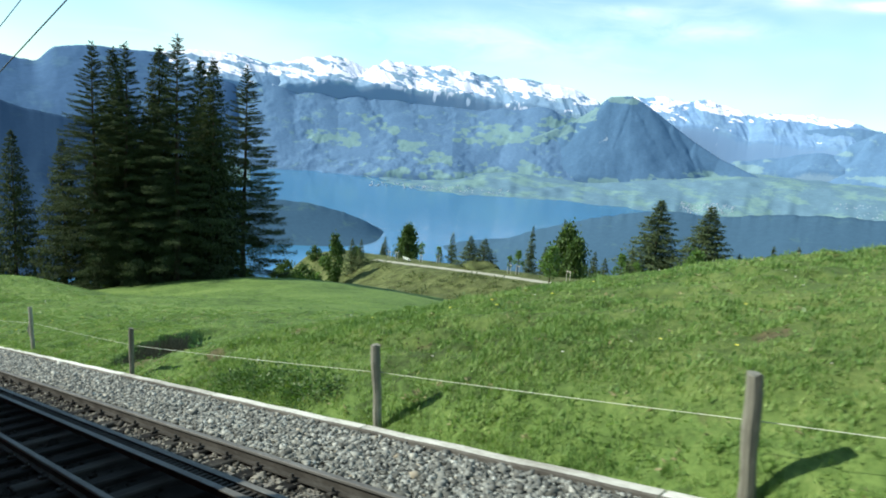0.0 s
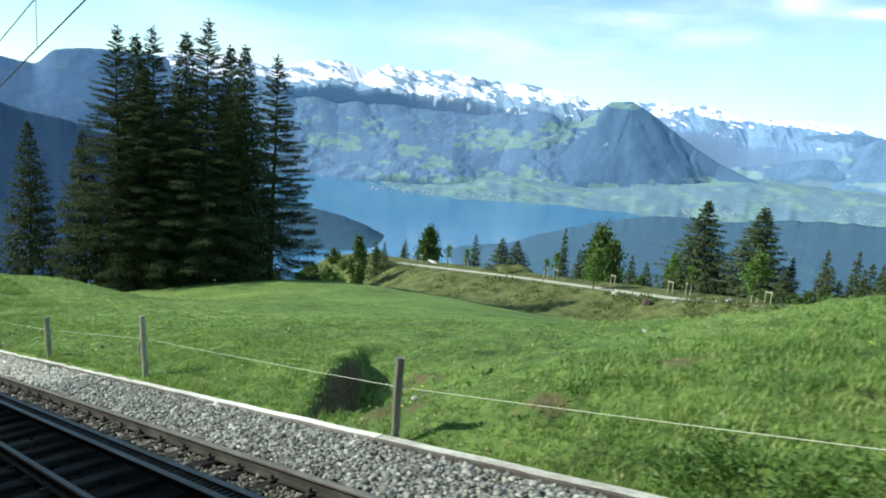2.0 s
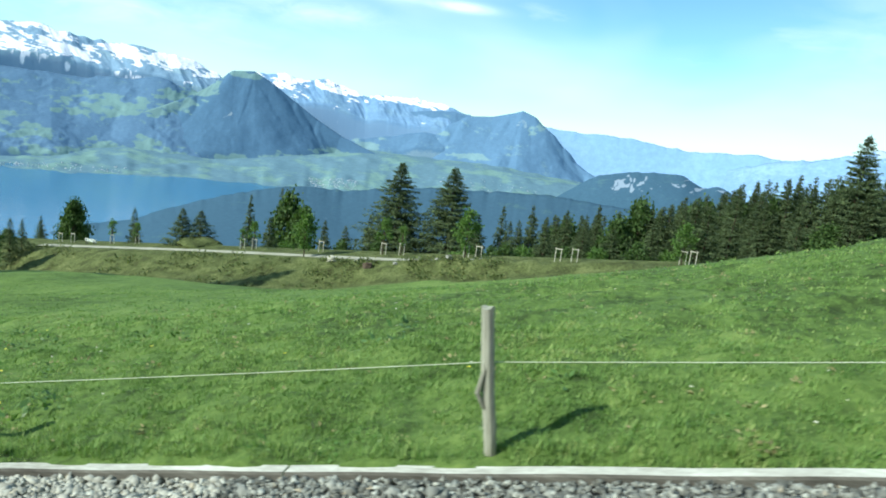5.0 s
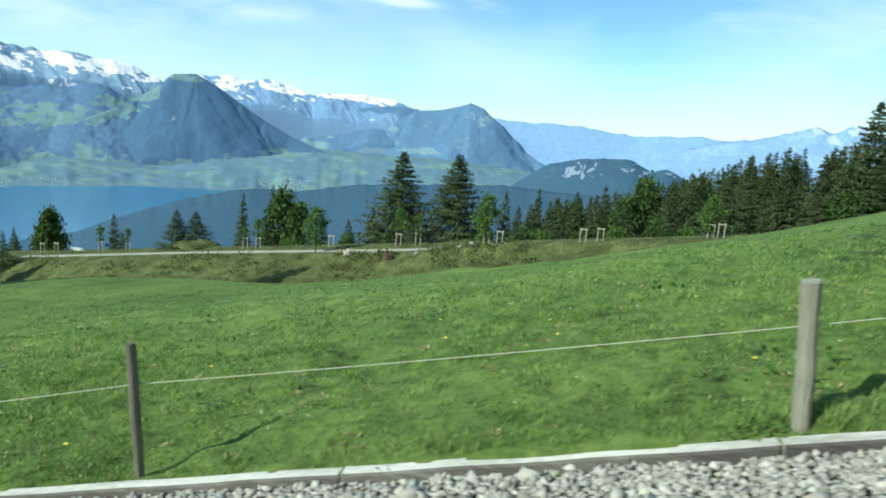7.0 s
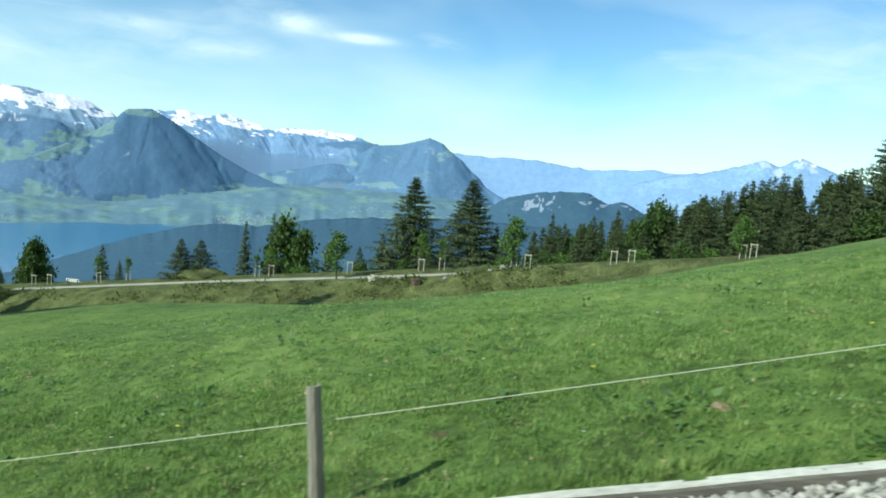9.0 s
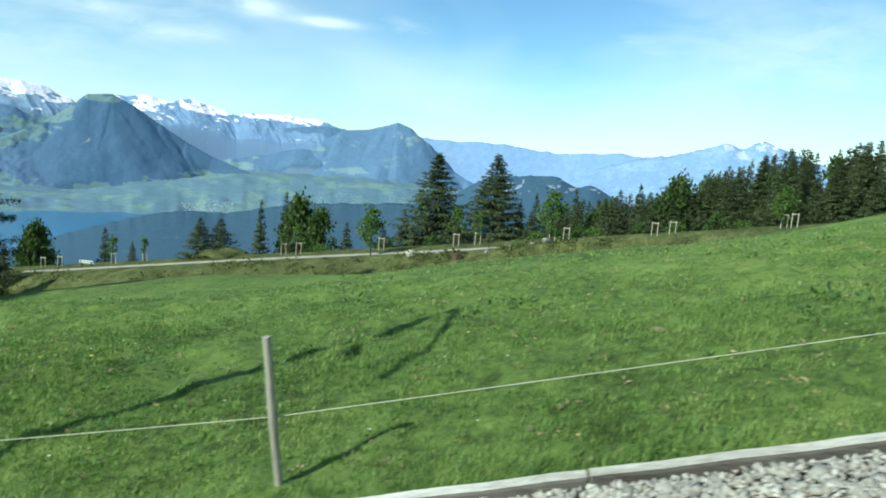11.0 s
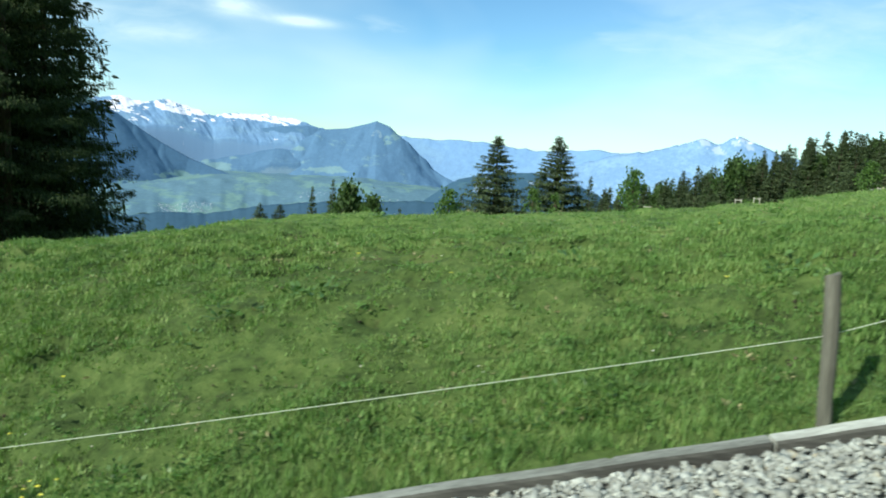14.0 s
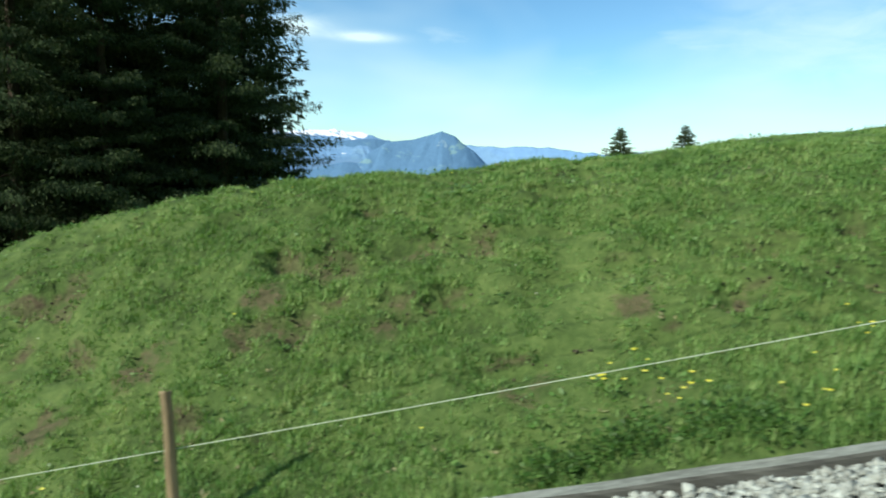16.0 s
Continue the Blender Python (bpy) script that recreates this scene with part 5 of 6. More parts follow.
for x, y, top_z, kind in ((101.5, 47.8, -8.7, 0), (100.6, 39.2, -8.3, 1)):
    z = on_ground(x, y)
    z = min(z, top_z - 14.5)
    tree("spruce", MIDDLE[kind], x, y, (top_z - z) / 14, 40 * kind, "broad grey-green spruce with sweeping limbs behind the footpath", "spruce tree", "pair of spruces by the path", z, 1.62)

SPRUCE_TEXT = "small dark spruce on the slope below the footpath"
for i, (x, y, top_z, wide) in enumerate([
        (92.9, 79.4, -19.9, 1.9), (94.1, 77.0, -20.0, 2.0), (105.8, 75.4, -18.1, 0.9), (113.9, 74.0, -17.3, 1.0), (118, 108, -26.5, 1.1), (103, 70, -20.8, 1.1), (107, 62, -20.5, 1.2), (98, 92, -25.0, 1.0),
        (103, 52.5, -17.5, 1.3), (99, 55, -19.4, 1.2), (104, 35.5, -15.0, 1.2), (97, 34, -15.7, 1.3), (110, 32.9, -13.9, 1.1), (95, 28, -13.8, 1.2), (104, 27.5, -12.3, 1.0), (93, 24, -13.0, 1.2),
        (99, 22, -11.8, 1.2), (92, 19, -12.2, 1.1), (106, 18, -11.0, 1.1), (95, 44, -18.0, 1.3), (100, 30, -14.8, 1.3), (96, 102, -27.5, 0.9), (104, 117, -29.5, 1.0), (109, 122, -29.5, 1.0), (84.5, 103.5, -24.4, 1.0), (87.1, 103.9, -24.9, 1.0)]):
    z = min(on_ground(x, y), top_z - 3)
    tree("spruce", SMALL[i % 4], x, y, (top_z - z) / 12, 71 * i, SPRUCE_TEXT, "spruce tree", "trees below the path", z, wide * min(1.3, (12 / max(top_z - z, 6)) ** 0.5))

# wood climbing the hill beyond the meadow
rng = np.random.default_rng(77)
SKYLINE = [(88, -5.0), (92.5, -4.5), (96.5, -3.6), (99.0, -3.0), (100.6, -2.1), (102.2, -1.4), (104.6, -0.5), (106.4, 0.4), (107.9, 0.9), (109.7, 1.2), (111.4, 1.6), (112.8, 1.8), (118, 2.4), (128, 3.0)]
WOOD = []
for i in range(250):
    az = rng.uniform(90, 127)
    r = rng.uniform(92, 165) if az < 104 else rng.uniform(88, 150)
    x, y = r * math.sin(radians(az)), 30 + r * math.cos(radians(az))
    if x < float(path_x(y)) + 5:
        continue
    limit = -5.4 + r * math.tan(radians(np.interp(az, *zip(*SKYLINE))))
    z = on_ground(x, y)
    top_z = limit - rng.uniform(0.0, 1.0) - 4.0 * rng.random() ** 3
    if r < 100:
        top_z -= rng.uniform(0, 4)
    if top_z - z < 4:
        z = top_z - rng.uniform(4, 7)
    top_z = min(top_z, z + 21)
    h = top_z - z
    WOOD.append((x, y, z, h, rng.uniform(0, 360), int(rng.choice([0, 1, 1, 2, 3, 3])), rng.uniform(1.05, 1.5) * min(1.5, (12 / h) ** 0.6), rng.random()))
for x, y, z, h, turn, kind, wide, chance in WOOD:
    if chance > 0.09:
        tree("spruce", SMALL[kind], x, y, h / 12, turn, "dark green spruce in the wood along the meadow's upper edge", "spruce tree", "wood at the meadow's edge", z, wide)
x, y = 98 * math.sin(radians(114.6)), 30.3 + 98 * math.cos(radians(114.6))
tree("spruce", MIDDLE[0], x, y, (2.7 - on_ground(x, y)) / 14, 100, "tall thin-topped spruce at the wood's edge", "spruce tree", "wood at the meadow's edge", None, 1.25)


def broadleaf_meshes(height, spread, seed, clumps, leaves, mat, size, stem=0.3):
    """A broadleaf tree: trunk forking into limbs, and leaves gathered in clumps with gaps between."""
    rng = np.random.default_rng(seed)
    bm = bmesh.new()
    rod(bm, [(0, 0, -0.3), (0.01 * height, 0, height * stem), (0, 0.01 * height, height * 0.75)], [height * 0.016, height * 0.013, height * 0.004], 7)
    centres = []
    for k in range(clumps):
        f = rng.uniform(stem * 0.9, 0.97)
        a = rng.uniform(0, 6.28)
        w = spread * math.sin(math.pi * min(1, (f - stem * 0.7) / (1.02 - stem * 0.7)) ** 0.75) * rng.uniform(0.35, 1.0)
        c = np.array([w * math.cos(a), w * math.sin(a), f * height])
        centres.append(c)
        if k < 12:
            z0 = height * rng.uniform(stem * 0.8, 0.6)
            rod(bm, [(0, 0, min(z0, c[2])), tuple(c * 0.6 + np.array([0, 0, min(z0, c[2])]) * 0.4), tuple(c)], [height * 0.006, height * 0.004, height * 0.001], 5)
    trunk = bpy.data.meshes.new("trunk")
    bm.to_mesh(trunk)
    bm.free()
    trunk.materials.append(BARK)
    c = np.repeat(np.array(centres), leaves, 0)
    n = len(c)
    p = c + rng.normal(0, 1, (n, 3)) * spread * 0.17
    g = unit(rng.normal(0, 1, (n, 3)) + np.array([0, 0, -0.2]))
    s = unit(np.cross(g, rng.normal(0, 1, (n, 3))))
    ln = size * rng.uniform(0.6, 1.4, n)
    v, t = kites(p, g, s, ln, ln * 0.75)
    return trunk, mesh("crown", v, t, mat)


ROUND = [broadleaf_meshes(8, 3.0, 31, 60, 70, LEAVES, 0.42, 0.15), broadleaf_meshes(8, 2.6, 32, 50, 70, LEAVES, 0.42, 0.12)]
YOUNG = [broadleaf_meshes(5, 0.95, 41, 26, 30, YOUNG_LEAVES, 0.24, 0.38), broadleaf_meshes(5, 0.75, 42, 20, 24, YOUNG_LEAVES, 0.22, 0.42), broadleaf_meshes(5, 1.3, 43, 36, 34, YOUNG_LEAVES, 0.26, 0.3)]
for x, y, z, h, turn, kind, wide, chance in WOOD:
    if chance <= 0.09:
        tree("broadleaf_tree", ROUND[kind % 2], x, y, 0.86 * h / 8, turn, "green broadleaf tree among the spruces of the wood", "tree", "wood at the meadow's edge", z, 0.62 * wide)
SHRUB = [broadleaf_meshes(3, 1.7, 51, 34, 40, LEAVES, 0.3, 0.05), broadleaf_meshes(3, 1.5, 52, 30, 40, YOUNG_LEAVES, 0.28, 0.05)]
for i, (x, y, top_z, w) in enumerate([(110.9, 70.8, -18.3, 1.2), (108, 66.5, -19.6, 1.1), (110.9, 115.8, -26.2, 0.95), (113.5, 119, -27.4, 0.9), (96.4, 123, -31.0, 0.6), (78.9, 101.6, -23.4, 0.7), (107, 12, -10.2, 1.0), (112, -2, -8.8, 1.0), (104, 15, -12.8, 0.9)]):
    z = min(on_ground(x, y), top_z - 3.5)
    tree("broadleaf_tree", ROUND[i % 2], x, y, (top_z - z) / 8, 63 * i, "round full-leaved green tree on the slope below the path", "tree", "trees below the path", z, w * 8 / max(top_z - z, 5))
for i, (x, y, h) in enumerate([(67.2, 94.3, 3.4), (71.1, 96.4, 3.0), (61, 90.2, 3.6), (64.5, 92.5, 2.6), (58.5, 88.5, 2.8), (88, 118, 2.6), (90, 124, 3.0), (84, 121, 2.4), (94, 114, 2.2), (80, 112, 2.6), (76, 108, 2.8), (98, 58, 2.6), (97, 50, 2.4), (93, 36, 2.8), (91, 30.5, 2.6), (90, 26, 3.0), (92, 47, 2.2), (96, 63, 2.6), (89, 21, 2.4), (88, 17, 2.6), (100, 84, 2.0), (104, 80, 2.4), (87, 12, 2.6), (90, 8, 2.8), (95, 53.5, 2.8), (90, 33.5, 2.4), (88.5, 28.5, 2.2), (27, 92, 3.6), (31, 94, 3.4), (35.5, 95, 3.6), (40, 93, 3.4), (44, 92, 3.2), (49, 90, 3.0), (53, 89, 2.8), (24, 90, 3.2)]):
    tree("shrub", SHRUB[i % 2], x, y, h / 3, 47 * i, "leafy green shrub beside the footpath", "shrub", "shrubs by the path")


# young trees tied to stake frames along the footpath
def stake_frame(x, y, h, label):
    top = tagged(new("tree_stake"), label, "tree stake", "stakes along the path")
    z = on_ground(x, y)
    for dy in (-0.33, 0.33):
        bm = bmesh.new()
        rod(bm, [(x, y + dy, z - 0.3), (x, y + dy * 0.95, z + h)], 0.05, 7)
        part("stake", bm, STAKE_WOOD, top)
    bm = bmesh.new()
    box(bm, x - 0.03, x + 0.03, y - 0.42, y + 0.42, z + h - 0.2, z + h - 0.08, 0.01)
    part("crossbar", bm, STAKE_WOOD, top)
    return top


for i, (x, y, h, kind) in enumerate([
        (94.3, 103.4, 0, 0), (93.8, 100.5, 0, 0), (92.3, 91.6, 4.5, 1), (92.6, 87.2, 3.9, 1), (88.0, 66.0, 3.5, 1), (87.6, 63.9, 4.2, 0), (85.7, 52.8, 0, 0), (84.1, 43.4, 5.0, 0),
        (83.7, 40.8, 4.4, 1), (82.2, 32.1, 6.0, 2), (81.9, 30.5, 0, 0), (80.3, 20.9, 0, 0), (80.0, 19.0, 2.0, 1), (79.0, 7.5, 4.6, 2), (78.8, 6.5, 0, 0)]):
    stake_frame(x, y, 1.6, "pale wooden stake frame for a young tree")
    if h:
        tree("young_tree", YOUNG[kind], x + 0.1, y + 0.12, h / 5, 80 * i, "slender fresh-green young tree tied to stakes by the path", "young tree", "young trees along the path")
tree("young_tree", YOUNG[2], 81.8, 53.4, 5.8 / 5, 15, "bushy fresh-green young tree on the bank", "young tree", "young trees along the path")

# footpath
n = 90
ys_p = np.linspace(-25, 104, n)
v, f = [], []
for i, yy in enumerate(ys_p):
    cx = float(path_x(yy)) + 0.35 * math.sin(yy * 0.11)
    for k, dx in enumerate((-0.9, -0.45, 0, 0.45, 0.9)):
        w = 0.12 * math.sin(yy * 1.3 + k * 2)
        v.append((cx + dx + w, yy, on_ground(cx + dx, yy) + (0.04 if abs(dx) < 0.8 else 0.015)))
    if i:
        f += [((i - 1) * 5 + k, (i - 1) * 5 + k + 1, i * 5 + k + 1, i * 5 + k) for k in range(4)]
tagged(new("footpath", mesh("footpath", v, f, GRAVEL, True)), "pale gravel footpath along the edge of the slope", "path", kind="structure")

# bench at the viewpoint
bench = tagged(new("bench"), "pale wooden bench beside the footpath", "bench")
bx, by = 92.0, 95.3
bz = on_ground(bx, by)
for dx, z0, z1, d in ((0.0, 0.42, 0.47, 0.4), (-0.22, 0.55, 0.68, 0.05), (-0.25, 0.74, 0.88, 0.05)):
    bm = bmesh.new()
    box(bm, bx + dx - d / 2, bx + dx + d / 2, by - 1.0, by + 1.0, bz + z0, bz + z1, 0.01)
    part("seat" if d > 0.1 else "back_slat", bm, BENCH_PAINT, bench)
for dy in (-0.75, 0.75):
    bm = bmesh.new()
    box(bm, bx - 0.28, bx - 0.2, by + dy - 0.05, by + dy + 0.05, bz - 0.2, bz + 0.86, 0.01)
    box(bm, bx + 0.1, bx + 0.18, by + dy - 0.05, by + dy + 0.05, bz - 0.2, bz + 0.42, 0.01)
    part("leg", bm, DARK_METAL, bench)


# tree stumps and boulders on the bank
def lump(name, x, y, r, h, mat, label, category, seed, roots=False):
    bm = bmesh.new()
    bmesh.ops.create_icosphere(bm, subdivisions=3, radius=1.0)
    for p in bm.verts:
        q = p.co.copy()
        k = 1 + 0.28 * noise.noise(q * 1.6 + Vector((seed, 0, 0))) + 0.12 * noise.noise(q * 4 + Vector((0, seed, 0)))
        if roots:
            k *= 1 + 0.5 * max(0, -q.z) * abs(math.sin(3 * math.atan2(q.y, q.x) + seed))
        p.co = Vector((q.x * r * k, q.y * r * k, q.z * h * k))
    ob = part(name, bm, mat)
    ob.location = (x, y, on_ground(x, y) + 0.2 * h)
    return tagged(ob, label, category, "lumps on the bank")


lump("tree_stump", 79.2, 48.3, 0.55, 0.5, STAKE_WOOD, "bleached tree stump with roots on the bank", "tree stump", 1, True)
lump("tree_stump", 77.2, 42.8, 0.6, 0.55, BARK, "brown tree stump with roots on the bank", "tree stump", 2, True)
for i, (x, y, r) in enumerate([(78.6, 37, 0.4), (78.0, 34.5, 0.35), (78.5, 30.5, 0.4), (77.6, 39.5, 0.3), (79.3, 45.0, 0.35), (77.5, 33, 0.5), (77.0, 29, 0.35)]):
    lump("boulder", x, y, r, r * 0.7, ROCK, "grey boulder half sunk in the bank", "boulder", 10 + i)
for i, (x, y, r) in enumerate([(5.96, 28.6, 0.08), (8.2, 36.4, 0.07), (7.1, 41.5, 0.06)]):
    lump("molehill", x, y, r, r * 0.45, SOIL, "small molehill of bare tan earth", "molehill", 60 + i)
lump("boulder", 7.42, 10.51, 0.06, 0.045, CONCRETE, "pale stone lying in the grass", "stone", 30)
tagged(lump("earth_mound", 91.8, 75.5, 3.3, 0.85, BANK, "low grassy mound beside the footpath", "mound", 33))


# village roofs by the far shore
def village(count, az0, az1, r0, r1, seed, label):
    rng = np.random.default_rng(seed)
    v, f = [], []
    for k in range(count):
        az, r = radians(rng.uniform(az0, az1)), rng.uniform(r0, r1)
        x, y = r * math.sin(az), 25 + r * math.cos(az)
        z = max(float(valley_z(math.degrees(az), r)), LAKE + 1) - 1
        w, d, h = rng.uniform(1.2, 3.2), rng.uniform(1.2, 3.2), rng.uniform(1.5, 3)
        b = len(v)
        v += [(x - w, y - d, z), (x + w, y - d, z), (x + w, y + d, z), (x - w, y + d, z), (x - w, y - d, z + h), (x + w, y - d, z + h), (x + w, y + d, z + h), (x - w, y + d, z + h),
              (x - w, y, z + h * 1.5), (x + w, y, z + h * 1.5)]
        for q in ((0, 1, 5), (0, 5, 4), (1, 2, 6), (1, 6, 5), (2, 3, 7), (2, 7, 6), (3, 0, 4), (3, 4, 7), (4, 5, 9), (4, 9, 8), (6, 7, 8), (6, 8, 9), (5, 6, 9), (7, 4, 8)):
            f.append(tuple(b + i for i in q))
    tagged(new("village_houses", mesh("village_houses", v, f, WALLS_WHITE)), label, "village", kind="stuff")


village(110, 39.5, 51, 3180, 3330, 5, "scattered pale houses of a village along the lake shore")
village(150, 64.5, 68.5, 3330, 3480, 6, "pale houses of a town on the valley floor")
village(80, 75, 83, 3450, 3700, 7, "distant pale buildings on the plain")


# grass, herbs and flowers
def clear_of(x, y):
    return (np.hypot(x - 5.2, y - MAST_Y) > 0.22)


def tufts(count, x0, x1, y0, y1, blades, tall, wide, seed, bare=0.0):
    rng = np.random.default_rng(seed)
    x = x0 + (x1 - x0) * rng.random(count)
    y = rng.uniform(y0, y1, count)
    lush = 0.75 * fractal(x * 0.45, y * 0.45, 3, 61) + 0.75 * value_noise(x * 2.3, y * 2.3, 64)
    trod = step(42, 50, y) * (1 - step(10, 13, x)) * step(5.3, 6, x)
    keep = (lush > rng.uniform(-1.3, 0.1, count) + bare + 0.2 * trod) & (worn(x, y) < rng.uniform(0.2, 0.9, count)) & clear_of(x, y) & (x > 4.8) & (x < path_x(y) - 3.2 - bank_width(y))
    x, y, lush = x[keep], y[keep], lush[keep]
    z = ground_z(x, y)
    n = len(x)
    X, Y, Z = (np.repeat(q, blades) for q in (x, y, z))
    k = n * blades
    size = np.repeat(np.clip(0.75 + 0.45 * lush, 0.4, 1.6), blades) * rng.uniform(0.5, 1.3, k)
    a = rng.uniform(0, 6.28, k)
    out = rng.uniform(0.1, 1.0, k)
    bx, by = X + rng.normal(0, wide * 2.2, k), Y + rng.normal(0, wide * 2.2, k)
    tip = np.stack([bx + np.cos(a) * out * tall * size, by + np.sin(a) * out * tall * size, Z + tall * size * (1.05 - 0.5 * out)], 1)
    c, s = np.cos(a + 1.57) * wide * 0.5, np.sin(a + 1.57) * wide * 0.5
    v = np.stack([np.stack([bx - c, by - s, Z - 0.02], 1), np.stack([bx + c, by + s, Z - 0.02], 1), tip], 1).reshape(-1, 3)
    return v


zones = [tufts(66000, 4.8, 9, -7, 68, 7, 0.062, 0.015, 1), tufts(36000, 9, 16, -9, 70, 7, 0.055, 0.02, 2), tufts(26000, 5.0, 12, 43, 68, 9, 0.085, 0.018, 6, 0.25), tufts(12000, 5.0, 14, -8, 7, 9, 0.085, 0.02, 7, 0.25), tufts(14000, 16, 40, -12, 74, 6, 0.05, 0.045, 3),
         tufts(2600, 4.78, 5.05, -7, 68, 9, 0.17, 0.010, 5, -1.0)]
v = np.concatenate(zones)
tagged(new("meadow_grass", mesh("meadow_grass", v, np.arange(len(v)).reshape(-1, 3), BLADES)), "short grazed green meadow grass", "grass", kind="stuff")


def herb_patch(name, spots, leaf, leaves, mat, label, seed, spread=0.16, rise=0.16, broad=0.5):
    """Broad-leaved plants as clumps of pointed leaves."""
    rng = np.random.default_rng(seed)
    c = np.repeat(np.array([(x, y, on_ground(x, y)) for x, y, k in spots]), leaves, 0)
    k = np.repeat(np.array([q[2] for q in spots]), leaves)
    n = len(c)
    a, up = rng.uniform(0, 6.28, n), rng.uniform(0.05, 1.0, n)
    r = np.sqrt(rng.random(n)) * spread * k
    o = c + np.stack([np.cos(a) * r, np.sin(a) * r, rise * up * k * rng.random(n)], 1)
    g = unit(np.stack([np.cos(a) * (1.1 - 0.5 * up), np.sin(a) * (1.1 - 0.5 * up), up - 0.25], 1))
    s = unit(np.cross(g, np.array([0, 0, 1.0]) + 0.5 * rng.normal(0, 1, (n, 3))))
    ln = leaf * k * rng.uniform(0.6, 1.3, n)
    vv, tt = kites(o, g, s, ln, ln * broad)
    return tagged(new(name, mesh(name, vv, tt, mat)), label, "plants", kind="stuff")


rng = np.random.default_rng(8)
spots = []
for k in range(6500):
    x, y = 4.95 + 15 * rng.random() ** 1.7, rng.uniform(-6, 66)
    if fractal(np.array(x * 0.3), np.array(y * 0.3), 3, 71) > rng.uniform(-0.5, 0.5) and clear_of(x, y):
        spots.append((x, y, rng.uniform(0.5, 1.2)))
herb_patch("meadow_herbs", spots, 0.052, 11, HERB, "broad-leaved green herbs among the grass", 9, 0.13, 0.06)
more = [(5.2 + 8 * rng.random(), rng.uniform(40, 66), rng.uniform(0.6, 1.3)) for k in range(2000)]
more = [q for q in more if float(treads(np.array(q[0]), np.array(q[1]))) < 0.3]
herb_patch("trodden_slope_herbs", more, 0.05, 12, HERB, "coarse leafy herbs on the cattle-trodden slope", 29, 0.12, 0.06)
docks = [(8.76, 49.2), (7.5, 52.6), (8.1, 51.6), (7.3, 46.6), (5.9, 28.9), (6.6, 30.4), (6.1, 20.5), (9.4, 24.0), (7.9, 34.5), (10.5, 38.2), (12.2, 41.0), (9.1, 31.2), (11.8, 27.0), (13.5, 33.0), (6.4, 25.6), (8.4, 17.2)]
docks = [(x + rng.normal(0, 0.22), y + rng.normal(0, 0.3), rng.uniform(0.7, 1.3)) for x, y in docks for k in range(4)]
docks += [(6 + 26 * rng.random() ** 1.4, rng.uniform(2, 62), rng.uniform(0.6, 1.2)) for k in range(90)]
herb_patch("dock_clumps", docks, 0.09, 16, DOCK, "dark green clumps of dock in the meadow", 19, 0.15, 0.16)
tufty = [(5 + 12 * rng.random() ** 1.5, rng.uniform(-6, 66), rng.uniform(0.4, 1.0)) for k in range(1900)]
herb_patch("dry_grass_spots", tufty, 0.06, 9, STRAW, "small straw-coloured tufts of dry grass", 20, 0.1, 0.04)
dense = [(rng.normal(5.25, 0.16), rng.uniform(2.3, 5.2), rng.uniform(0.5, 1.0)) for k in range(150)]
dense += [(rng.normal(5.1, 0.16), rng.uniform(55.9, 57.8), rng.uniform(0.4, 0.85)) for k in range(120)]
dense += [(rng.normal(5.0, 0.12), rng.uniform(54.2, 55.9), rng.uniform(0.3, 0.55)) for k in range(40)]
dense += [(rng.normal(5.3, 0.22), rng.uniform(48.5, 54.5), rng.uniform(0.5, 0.9)) for k in range(60)]
dense += [(5.2 + rng.normal(0, 0.25), MAST_Y + rng.normal(0, 0.3), rng.uniform(0.5, 0.9)) for k in range(26)]
weeds = [(4.6, 21.6, 0.5), (4.52, 22.3, 0.45), (4.8, 21.0, 0.7), (4.7, 12.9, 0.35), (4.68, 14.2, 0.3), (4.66, 5.9, 0.35), (4.55, 23.4, 0.4), (4.7, 3.2, 0.3), (4.6, 47.2, 0.35), (4.72, 28.1, 0.6), (4.85, 27.8, 0.7), (4.8, 52.3, 0.6), (4.72, 53.1, 0.5)]
herb_patch("kerb_weeds", [(x + rng.normal(0, 0.05), y + rng.normal(0, 0.14), k * rng.uniform(0.7, 1.2)) for x, y, k in weeds for j in range(6)], 0.08, 16, NETTLE, "small dark weeds growing along the kerb", 14, 0.12, 0.25)
grassy = [(rng.uniform(4.86, 5.2), rng.uniform(40.5, 48), rng.uniform(0.5, 1.0)) for k in range(150)] + [(5.2 + rng.normal(0, 0.2), MAST_Y - 0.25 + rng.normal(0, 0.25), rng.uniform(0.8, 1.3)) for k in range(40)]
herb_patch("long_grass", [q for q in grassy if clear_of(q[0], q[1])], 0.16, 16, LONG_GRASS, "lush long grass along the kerb and round the mast", 15, 0.1, 0.06, 0.07)
herb_patch("nettle_bed", [d for d in dense if d[0] > 4.85 and clear_of(d[0], d[1])], 0.07, 34, NETTLE, "dense bed of dark green nettles and docks behind the kerb", 10, 0.2, 0.3)


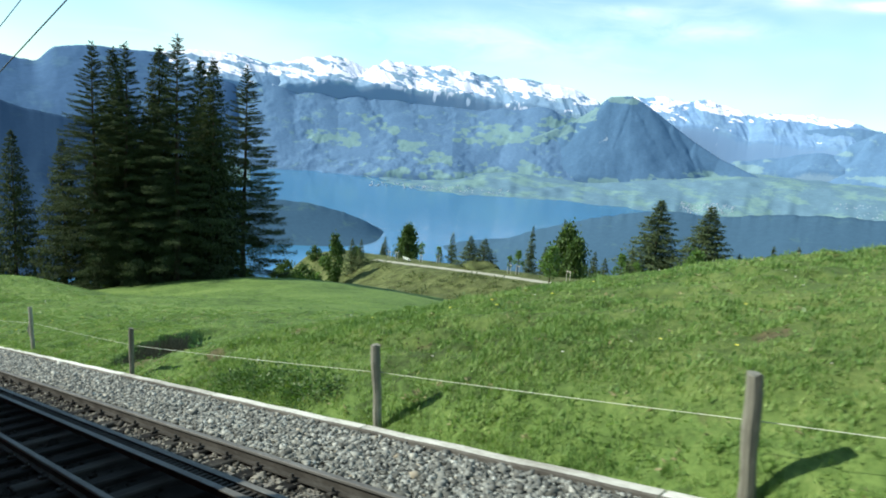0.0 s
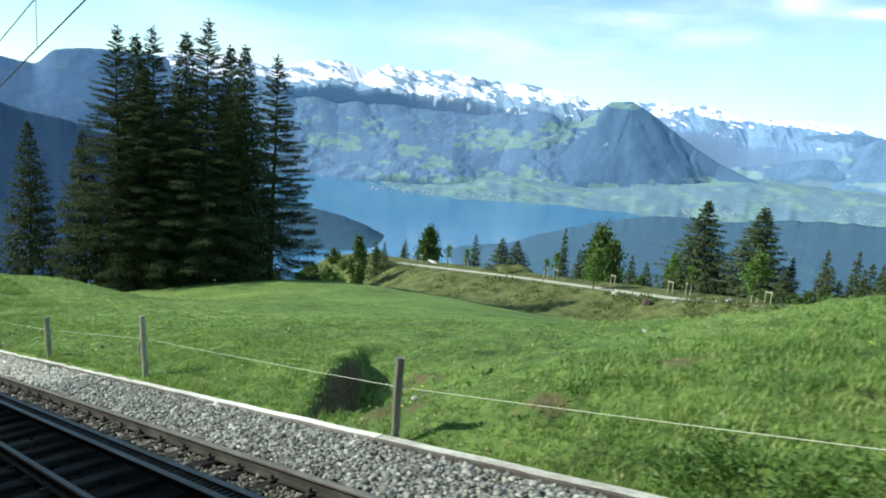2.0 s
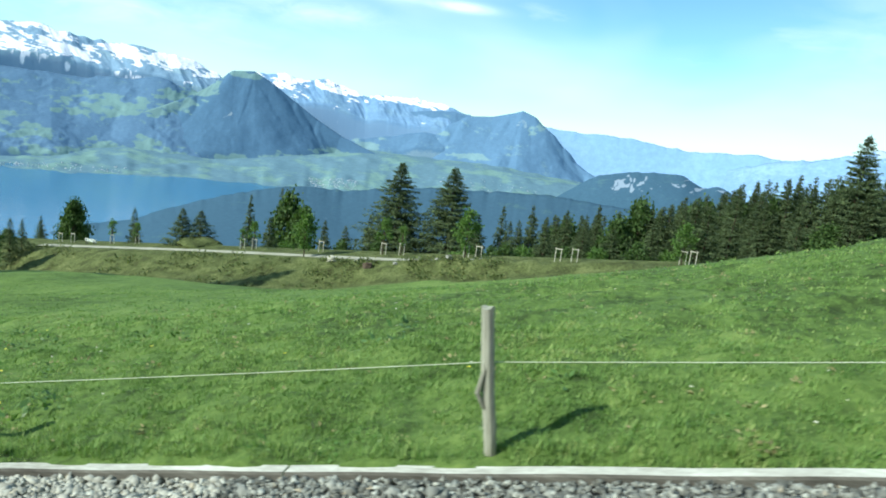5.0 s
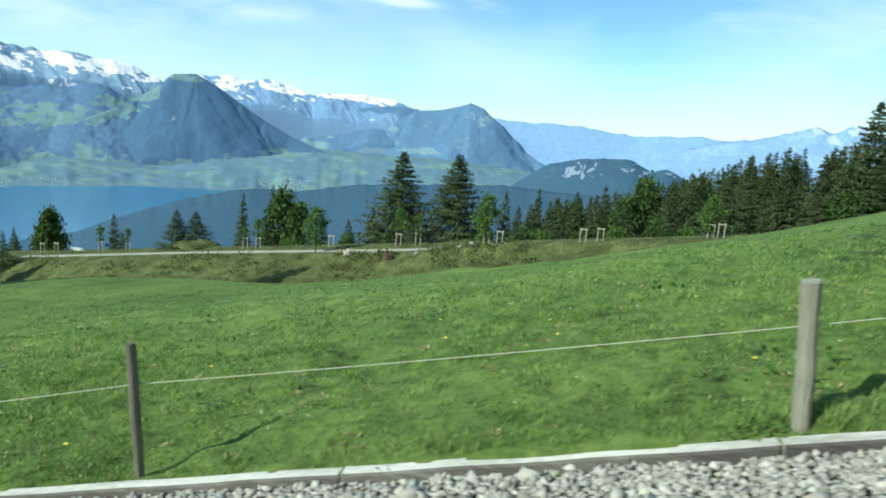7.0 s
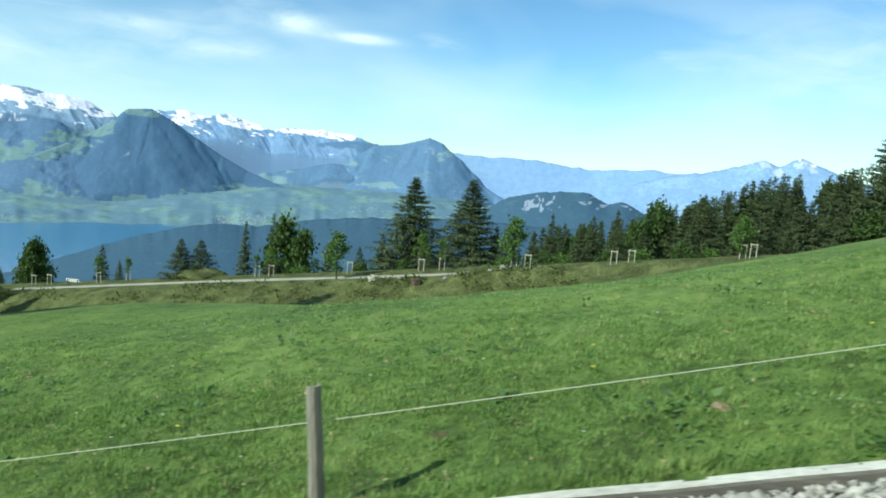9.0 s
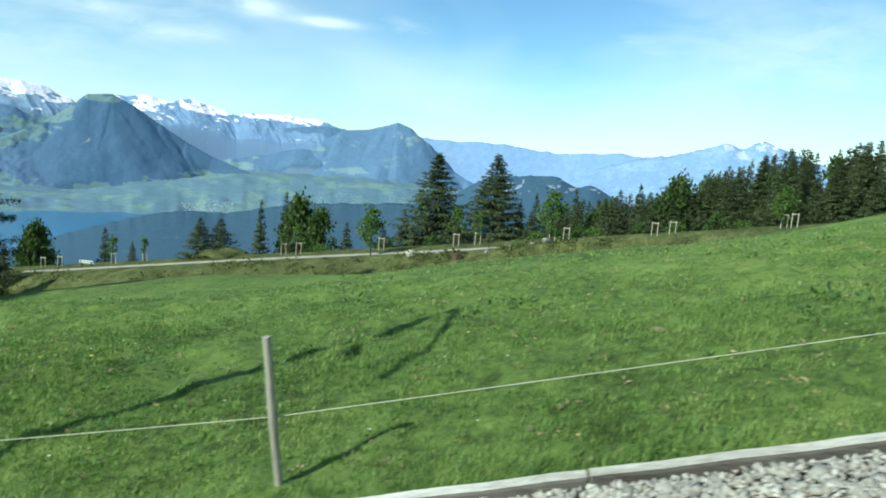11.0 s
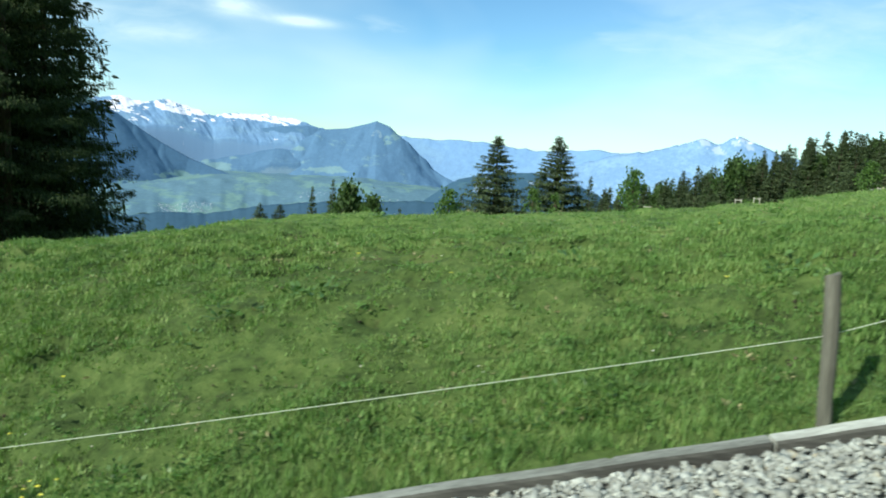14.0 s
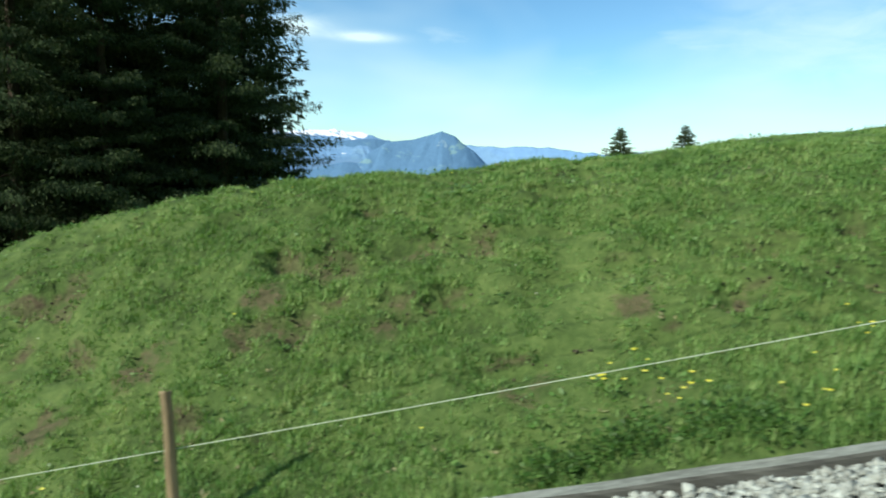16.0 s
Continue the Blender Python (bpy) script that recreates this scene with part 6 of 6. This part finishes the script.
def soil_clods(count, x0, x1, y0, y1, seed):
    """Crumbs of dark earth in the trodden hollows, standing for the small shadows there."""
    rng = np.random.default_rng(seed)
    x, y = rng.uniform(x0, x1, count * 14), rng.uniform(y0, y1, count * 14)
    ok = np.nonzero(treads(x, y) > 0.3)[0][:count]
    x, y = x[ok], y[ok]
    n = len(x)
    base = np.array([(1, 0, 0), (-1, 0, 0), (0, 1, 0), (0, -1, 0), (0, 0, 0.8), (0, 0, -0.8)])
    tris = np.array([(0, 2, 4), (2, 1, 4), (1, 3, 4), (3, 0, 4), (2, 0, 5), (1, 2, 5), (3, 1, 5), (0, 3, 5)])
    s = rng.uniform(0.008, 0.024, (n, 1, 1))
    v = base[None] * rng.uniform(0.5, 1.5, (n, 6, 3)) * s + np.stack([x, y, ground_z(x, y) + 0.015], 1)[:, None]
    f = (tris[None] + 6 * np.arange(n)[:, None, None]).reshape(-1, 3)
    return tagged(new("soil_clods", mesh("soil_clods", v.reshape(-1, 3), f, EARTH)), "crumbs of dark earth standing for small shadows in cattle-trodden hollows", "soil", kind="stuff")


soil_clods(4200, 5.4, 12.5, 41, 66, 51)
soil_clods(1600, 5.3, 10.5, -4, 12, 52)

bank = []
for k in range(900):
    y = rng.uniform(24, 112)
    x = float(path_x(y)) - 2.2 - float(bank_width(y)) * rng.random() ** 1.3
    if fractal(np.array(x * 0.25), np.array(y * 0.25), 2, 91) > -0.1:
        bank.append((x, y, rng.uniform(0.5, 1.5)))
herb_patch("bank_tussocks", bank, 0.3, 14, BANK_PLANTS, "rank olive tussocks and weeds on the rough bank", 13, 0.4, 0.35)


def flowers(name, spots, mat, label, size, seed):
    rng = np.random.default_rng(seed)
    o = np.array([(x, y, on_ground(x, y) + h) for x, y, h in spots])
    c = np.repeat(o, 6, 0)
    a = np.tile(np.arange(6) * 1.047, len(o)) + np.repeat(rng.uniform(0, 1, len(o)), 6)
    g = unit(np.stack([np.cos(a), np.sin(a), np.full(len(a), 0.45)], 1))
    s = unit(np.cross(g, np.array([0, 0, 1.0])))
    ln = np.repeat(size * rng.uniform(0.7, 1.3, len(o)), 6)
    vv, tt = kites(c, g, s, ln, ln * 0.9)
    return tagged(new(name, mesh(name, vv, tt, mat)), label, "flowers", kind="stuff")


spots = [(rng.normal(x, 0.09), rng.normal(y, 0.13), rng.uniform(low, low + 0.14)) for x, y, low, n in ((5.5, 57.1, 0.22, 9), (5.1, 56.7, 0.28, 7), (5.8, 55.3, 0.16, 6), (5.6, 54.7, 0.16, 6), (5.3, 53.4, 0.14, 6), (5.2, 55.8, 0.2, 5)) for k in range(n)]
spots += [(rng.uniform(5.2, 11), rng.uniform(-4, 64), rng.uniform(0.06, 0.12)) for k in range(50)]
flowers("buttercups", spots, YELLOW, "scattered yellow buttercups in the meadow", 0.026, 11)
flowers("daisies", [(rng.uniform(5.2, 14), rng.uniform(-4, 64), rng.uniform(0.05, 0.1)) for k in range(160)], WHITE_PETAL, "small white daisies in the grass", 0.016, 12)
